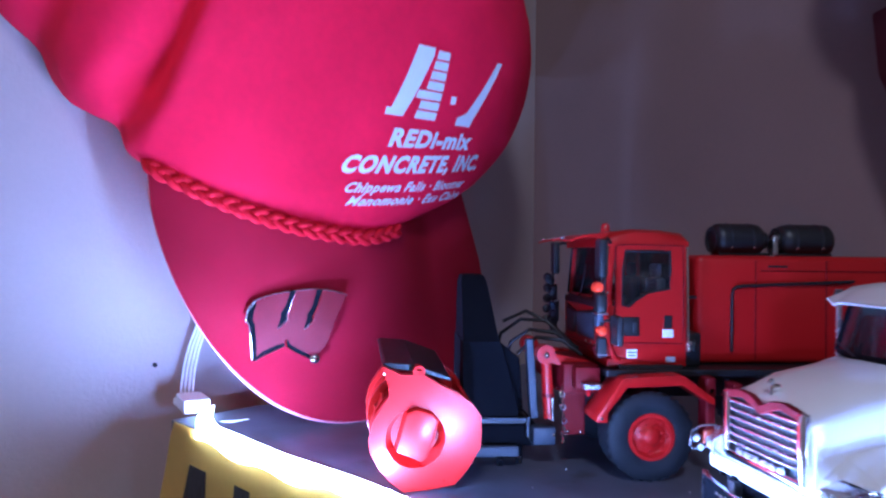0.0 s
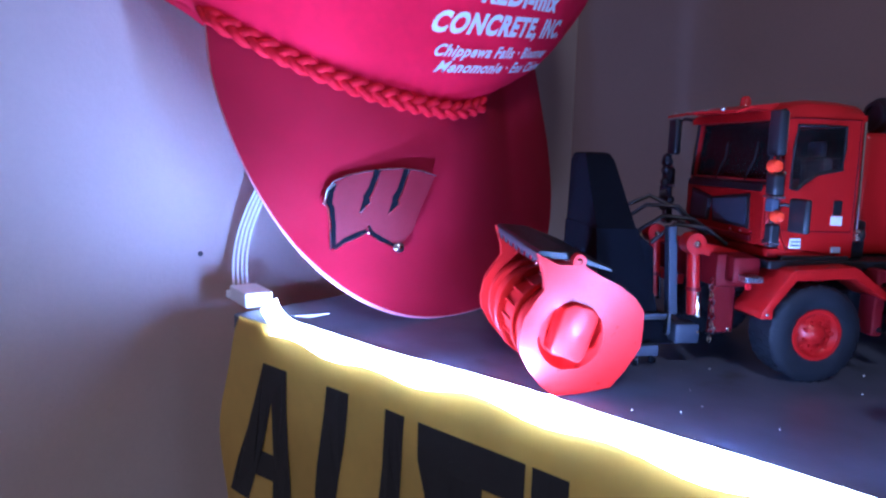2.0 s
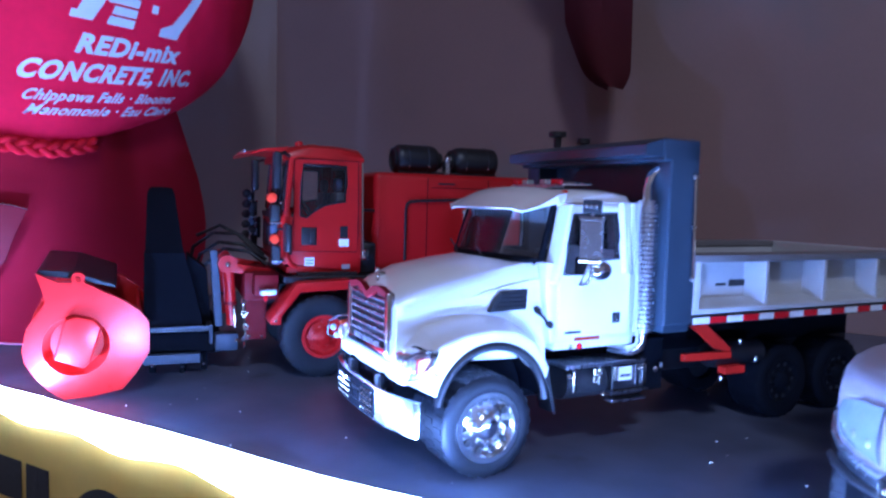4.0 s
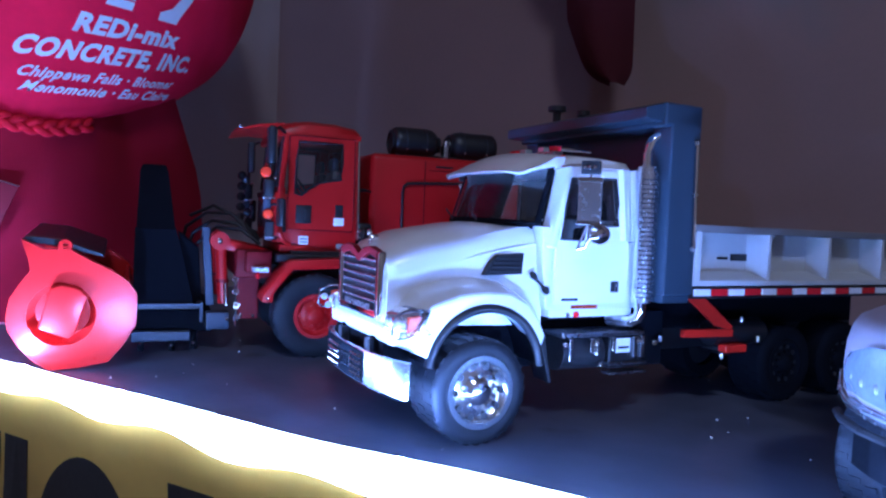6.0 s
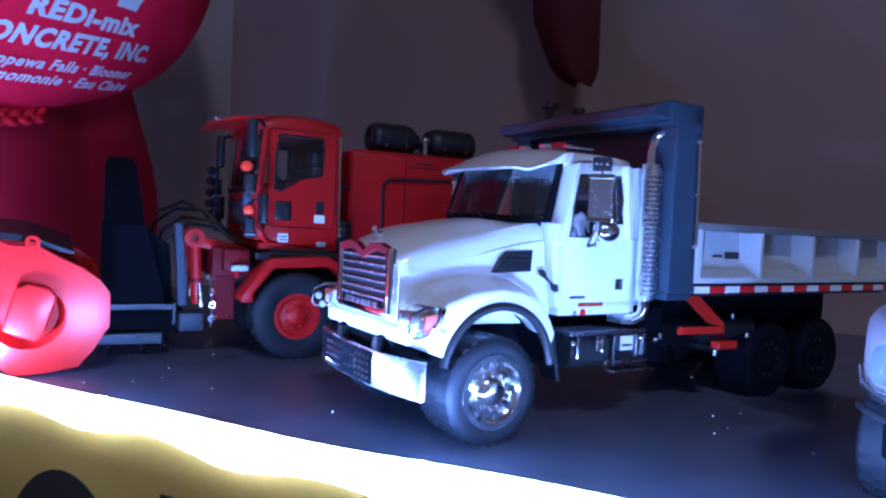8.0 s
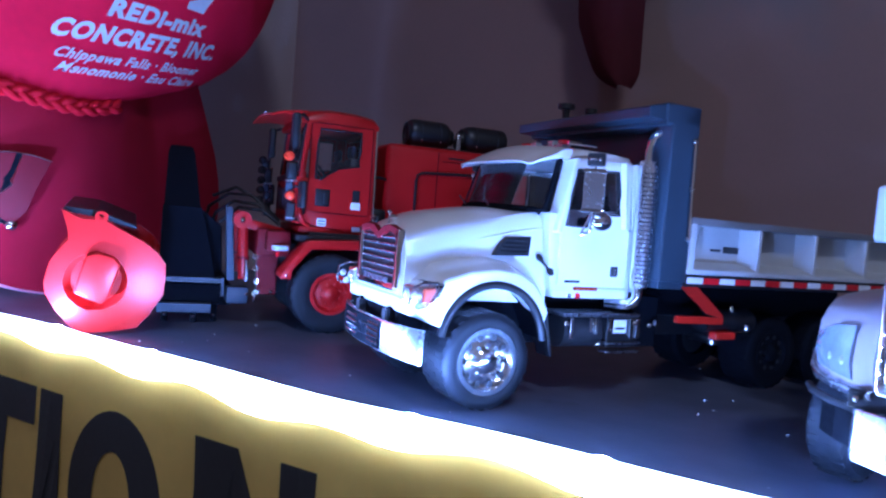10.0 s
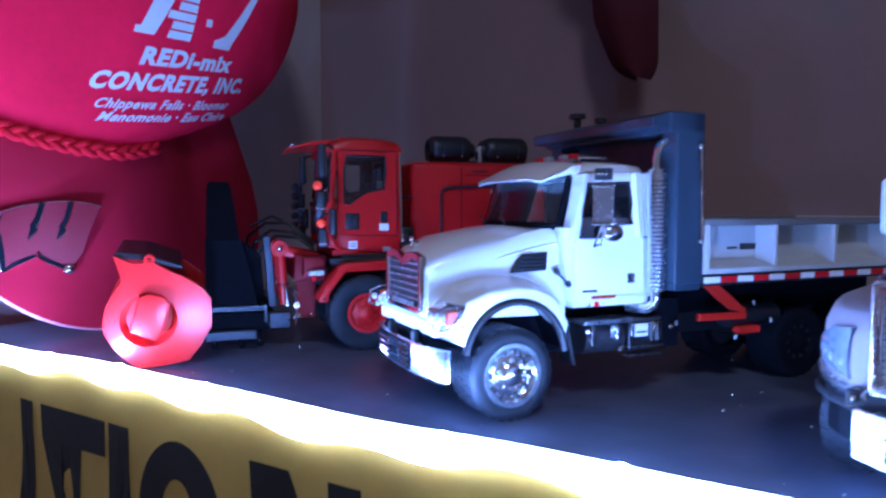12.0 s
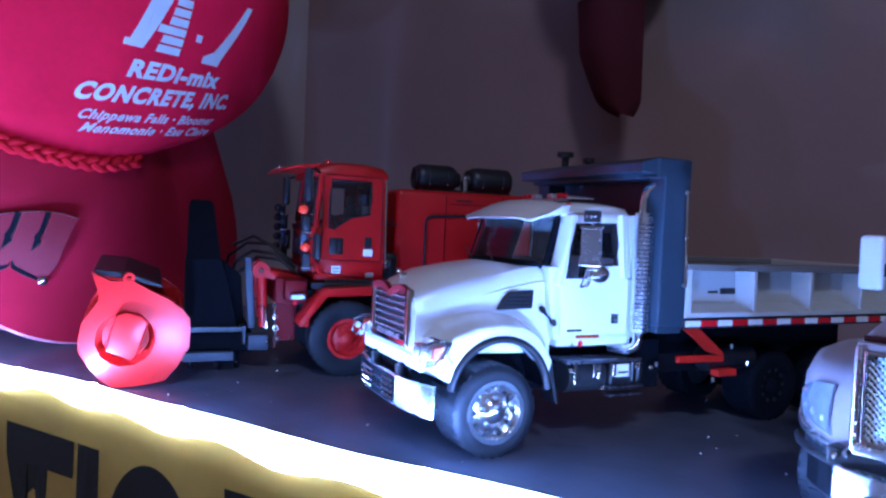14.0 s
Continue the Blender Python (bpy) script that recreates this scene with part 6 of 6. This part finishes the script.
        part("cab_side", boxes((68, 106, *sorted((s * 31.5, s * 33.5)), 40, 77), (92, 106, *sorted((s * 28, s * 33)), 76, 100), bevel=0.6), SILVER_PAINT, T)
        part("side_window", quad_pane(bmesh.new(), [(73, s * 31.6, 77), (92, s * 31.6, 77), (92, s * 28.6, 98), (77, s * 28.6, 98)]), PANE, T)
        part("chassis_rail", boxes((6, 190, *sorted((s * 11, s * 15)), 20, 30), bevel=0.4), BLACK_PLASTIC, T)
        wheel(T, 42, s * 46, 16.2, 16.2, 11, s, 9.6, CHROME)
        for x in (140, 176):
            wheel(T, x, s * 44, 16.2, 16.2, 18, s, 9.6, CHROME, tread=24)
        part("arch_liner", boxes((24, 62, *sorted((s * 24, s * 36)), 26, 41), bevel=1.0), BLACK_PLASTIC, T)
    for x in (42, 140, 176):
        part("axle", rod(bmesh.new(), (x, -34, 16), (x, 34, 16), 2.4, 10), BLACK_PLASTIC, T)
    bump = bmesh.new()
    prism(bump, [(1.5, -24), (-3.6, -21.5), (-6.5, -12), (-7, 0), (-6.5, 12), (-3.6, 21.5), (1.5, 24), (3, 23), (-1.8, 20.4), (-4.6, 0), (-1.8, -20.4), (3, -23)], 17.5, 29.4, 0.5, axis="z")
    bp = part("bumper", bump, SATIN_CHROME, T, smooth=40)
    for s in (-1, 1):
        part("bumper_wing", pipe(bmesh.new(), [(2, s * 23.5, 28), (9, s * 33, 27.6), (18, s * 41, 27.2), (25, s * 45, 27)], 1.0, 8), DARK_METAL, bp)
        part("bumper_end", prism(bmesh.new(), [(3, s * 23), (9, s * 31), (15, s * 37), (16, s * 35), (10, s * 29), (5, s * 22)], 18, 26.5, 0.4, axis="z"), MATTE_BLACK, bp)
    part("bumper_slot", boxes((-8.0, -4.6, -13, 13, 19.0, 25.4), bevel=0.6), DARK_METAL, bp)
    for k in range(4):
        part("slot_bar", boxes((-8.4, -7.6, -12, 12, 19.8 + 1.5 * k, 20.4 + 1.5 * k), bevel=0.1), CHROME, bp)
    part("bumper_gap", boxes((-2, 6, -24, 24, 29, 33.4), bevel=0.4), BLACK_PLASTIC, T)
    for y in (-22, -8, 8, 22):
        part("bumper_bolt", ball(bmesh.new(), (-3.6 + abs(y) * 0.06, y, 31.4), 0.8, 10), CHROME, T, smooth=60)
    # cab
    part("cab_front", boxes((66, 69, -32, 32, 42, 77), bevel=0.6), SILVER_PAINT, T)
    part("cab_back", boxes((104.6, 106.4, -32, 32, 40, 101), bevel=0.6), SILVER_PAINT, T)
    # Unseen black sheets added to darken the view through the windscreen.
    part("cab_lining", boxes((102.4, 104.4, -30, 30, 42, 98), (76, 104, -30.6, -29.8, 44, 76), (76, 104, 29.8, 30.6, 44, 76), (78, 104, -27, 27, 97.2, 98.4), bevel=0.3), MATTE_BLACK, T)
    part("cab_floor", boxes((66, 106, -31, 31, 36, 42), bevel=0.6), BLACK_PLASTIC, T)
    part("windscreen", quad_pane(bmesh.new(), [(70.2, -30, 75.6), (70.2, 30, 75.6), (74.8, 26.4, 98.6), (74.8, -26.4, 98.6)]), PANE, T)
    part("windscreen_gasket", pipe(bmesh.new(), [(69.8, -30, 76.4), (69.8, 30, 76.4), (74.4, 26.6, 98.4), (74.4, -26.6, 98.4)], 0.7, 6, closed=True), BLACK_PLASTIC, T)
    part("dashboard", boxes((70, 78, -29, 29, 68, 76.4), bevel=1.0), MATTE_BLACK, T)
    for y0 in (-23, 7):
        part("seat", boxes((86, 98, y0, y0 + 16, 58, 65), (96, 100, y0 + 1, y0 + 15, 64, 86), bevel=1.4), MATTE_BLACK, T)
    secs = []
    for x, h, top in ((73, 26, 99.6), (76, 28.6, 102.2), (88, 29.4, 104.4), (104, 29.4, 104.8), (107, 28, 102)):
        secs.append([(x, -h, 98), (x, -h, 100), (x, -h + 3, top), (x, h - 3, top), (x, h, 100), (x, h, 98)])
    part("roof", loft(bmesh.new(), secs), SILVER_PAINT, T, smooth=40)
    part("visor_line", boxes((71.6, 74.4, -27, 27, 99.2, 100.4), bevel=0.3), DEEP_RED, T)
    vis = part("roof_light_bar", boxes((66, 78, -29.5, 29.5, 105, 109.4), bevel=0.8, seg=3), SILVER_PAINT, T, smooth=40)
    part("bar_cap", boxes((70, 84, -24, 24, 109.4, 112), bevel=0.6), BLACK_PLASTIC, vis)
    for y in (-20, -10, 0, 10, 20):
        part("marker_lamp", ball(bmesh.new(), (72, y, 102.6), 1.5, 10, (1, 1.4, 0.8)), CLEAR_LENS, T, smooth=60)
    for y in (-20, 16):
        part("bar_foot", boxes((70, 76, y, y + 4, 102, 105.4), bevel=0.3), DARK_METAL, vis)
    part("chassis_deck", boxes((108, 190, -18, 18, 29, 32), bevel=0.5), BLACK_PLASTIC, T)
    return T


silver_truck()


# ---- red plastic tape dispenser ----
def dispenser():
    T = thing("tape_dispenser", pose(-0.1860, 0.2335, 0.0238, 0, 0, 53) @ pose(0, 0, 0, 4, 0, 0), "glossy red plastic tape dispenser with black cutter by led strip", "tape dispenser")
    k = 0.243
    out = [(-73, 128), (-40, 112), (-20, 112), (-14, 119), (-4, 119), (2, 110), (31, 93), (62, 78), (87, 59), (103, 37), (104, 8), (103, -20), (81, -58), (59, -85), (14, -93), (-32, -96), (-56, -78), (-76, -54), (-92, -25), (-95, -4), (-89, 30), (-72, 58), (-60, 74), (-62, 92)]
    out = [(a * k, b * k) for a, b in out]
    cx, cz, r = -13 * k, -1 * k, 53 * k
    ring = []
    for a, b in out:
        ang = math.atan2(b - cz, a - cx)
        ring.append((cx + r * math.cos(ang), cz + r * math.sin(ang)))
    bm = bmesh.new()
    ring_plate(bm, out, ring, -1.4, 1.4)
    bmesh.ops.bevel(bm, geom=[e for e in bm.edges if len(e.link_faces) == 2 and e.calc_face_angle(0) > 0.9], offset=0.5, segments=2, affect="EDGES", profile=0.5)
    face = part("face_plate", bm, DISP_RED, T, smooth=35)
    part("recess", lathe(bmesh.new(), [(r, -1.0), (r * 0.93, 1.6), (r * 0.84, 4.2), (r * 0.8, 5.6), (0.1, 6.0)], 40, "y", (cx, 0, cz), caps=False), DISP_RED, face, smooth=40)
    bm = bmesh.new()
    prism(bm, [(-6.2, -7.6), (4.0, -9.2), (5.6, -6.7), (6.2, 7.6), (3.2, 10.0), (-3.0, 10.2), (-6.0, 7.9)], -2.6, 5.4, 0.8, 3)
    tab = part("grip_tab", bm, DISP_RED, face, smooth=40)
    tab.matrix_local = pose(cx * 0.001 + 0.0006, -0.001, cz * 0.001 + 0.0016, 0, 14, 0) @ Matrix.Diagonal((1.18, 1.1, 1.12, 1))
    bm = bmesh.new()
    lathe(bm, [(2.6, -1.8), (2.6, 1.6), (1.2, 1.6), (1.2, -1.8), (2.6, -1.8)], 18, "y", (-9 * k, 0, 118 * k), caps=False)
    part("hang_loop", bm, DISP_RED, face, smooth=40)
    bm = bmesh.new()
    ring_plate(bm, out, [(cx + 0.35 * (a - cx), cz + 0.35 * (b - cz)) for a, b in out], 57.6, 60)
    part("back_plate", bm, DISP_RED, T, smooth=35)
    part("tape_core", lathe(bmesh.new(), [(15.5, 1.4), (16.6, 2.2), (16.6, 56.6), (15.5, 57.6)], 44, "y", (cx, 0, cz), caps=False), DISP_RED, T, smooth=40)
    for y0, y1, r0 in ((14, 17, 18.4), (31, 34.5, 20.0), (46, 48, 19.0)):
        part("core_rim", lathe(bmesh.new(), [(15.5, y0), (r0 - 0.4, y0), (r0, y0 + 0.4), (r0, y1 - 0.4), (r0 - 0.4, y1), (15.5, y1)], 44, "y", (cx, 0, cz), caps=False), DISP_RED, T, smooth=40)
    for k2 in range(9):
        ang = radians(100 + 20 * k2)
        part("core_rib", boxes((-0.5, 0.5, 17, 31, 15.8, 17.6), bevel=0.2), DISP_RED, T).matrix_local = pose(cx * 0.001, 0, cz * 0.001, 0, -math.degrees(ang) + 90, 0)
    bm = bmesh.new()
    prism(bm, [(-73 * k, 127 * k), (-68 * k, 132 * k), (-18 * k, 128 * k), (48 * k, 104 * k), (50 * k, 98 * k), (-20 * k, 116 * k), (-66 * k, 122 * k)], 1.2, 58, 0.3)
    cut = part("cutter_guard", bm, BLACK_PLASTIC, T, "black plastic cutter guard")
    part("blade", boxes((-70 * k, -66 * k, 2, 57, 116 * k, 124 * k), bevel=0.2), DARK_METAL, cut, "dark toothed cutting blade")
    for j in range(22):
        y = 3 + 2.5 * j
        part("blade_tooth", prism(bmesh.new(), [(y, 116 * k), (y + 0.9, 116 * k - 2.2), (y + 1.8, 116 * k)], -69 * k, -67 * k, 0, axis="x"), CHROME if j % 3 == 0 else DARK_METAL, cut)
    part("side_band", boxes((84 * k, 92 * k, 1.4, 58, -30 * k, 52 * k), bevel=0.8), DISP_RED, T)
    return T


dispenser()


# ---- maroon cap on the wall behind ----
def maroon_cap():
    T = thing("hanging_cap", Matrix(), "dark maroon cap hanging brim down on the wall", "cap")

    def at(u, v):
        z = 0.178 + 0.102 * v
        left = -0.0735 - 0.0235 * min(1, v / 0.55) ** 0.62 - 0.012 * v
        right = -0.0475 - 0.004 * v
        if v < 0.16:
            q = (1 - v / 0.16) ** 2
            left += 0.009 * q
            right -= 0.006 * q
        x = left + (right - left) * u
        return Vector((x, 0.604 - 0.020 * math.sin(math.pi * min(1, u * 0.9 + 0.05)) - 0.01 * (1 - v), z))
    bm = bmesh.new()
    nu, nv = 14, 24
    grid = [[bm.verts.new(at(i / nu, j / nv)) for i in range(nu + 1)] for j in range(nv + 1)]
    for j in range(nv):
        for i in range(nu):
            bm.faces.new((grid[j][i], grid[j][i + 1], grid[j + 1][i + 1], grid[j + 1][i]))
    bmesh.ops.solidify(bm, geom=bm.faces[:], thickness=0.003)
    part("brim", bm, MAROON, T, unit=1, smooth=60)
    bm = bmesh.new()
    lathe(bm, [(0.078 * math.cos(a) + 0.0001, 0.075 * math.sin(a)) for a in [radians(10 * j) for j in range(10)]], 36, "z", (0, 0, 0))
    for v in bm.verts:
        v.co = Vector((-0.072 + v.co.x * 0.72, min(0.638, 0.592 + v.co.y * 0.55), 0.352 - v.co.z))
    part("crown", bm, MAROON, T, unit=1, smooth=60)
    part("hook", pipe(bmesh.new(), [(-0.072, 0.6395, 0.36), (-0.072, 0.62, 0.36), (-0.072, 0.612, 0.366), (-0.072, 0.61, 0.376)], 0.0025, 8), STEEL, T, unit=1)
    return T


maroon_cap()

nail = part("nail", lathe(bmesh.new(), [(1.6, 0), (1.5, 0.9), (0.8, 1.3), (0.05, 1.4)], 14, "x"), DARK_METAL)
nail.matrix_world = pose(WALL_X, 0.2245, 0.0245)
tagged(nail, "small dark nail head in the side wall", "nail")


# ---- pale specks scattered on the shelf ----
def shelf_specks():
    rnd = random.Random(7)
    bm = bmesh.new()
    for _ in range(46):
        x, y, r = rnd.uniform(-0.22, 0.26), rnd.uniform(0.225, 0.42), rnd.uniform(0.00015, 0.0005)
        ball(bm, (x, y, r * 0.6), r, 5, (1, 1, 0.7))
    tagged(part("dust", bm, STICKER, unit=1), "pale specks lying on the black shelf", "dust", kind="stuff")


shelf_specks()

# clear panes let the strip's light through
for pane in [ob for ob in bpy.data.objects if ob.type == "MESH" and ob.data.materials and ob.data.materials[0] == PANE]:
    pane.visible_shadow = False
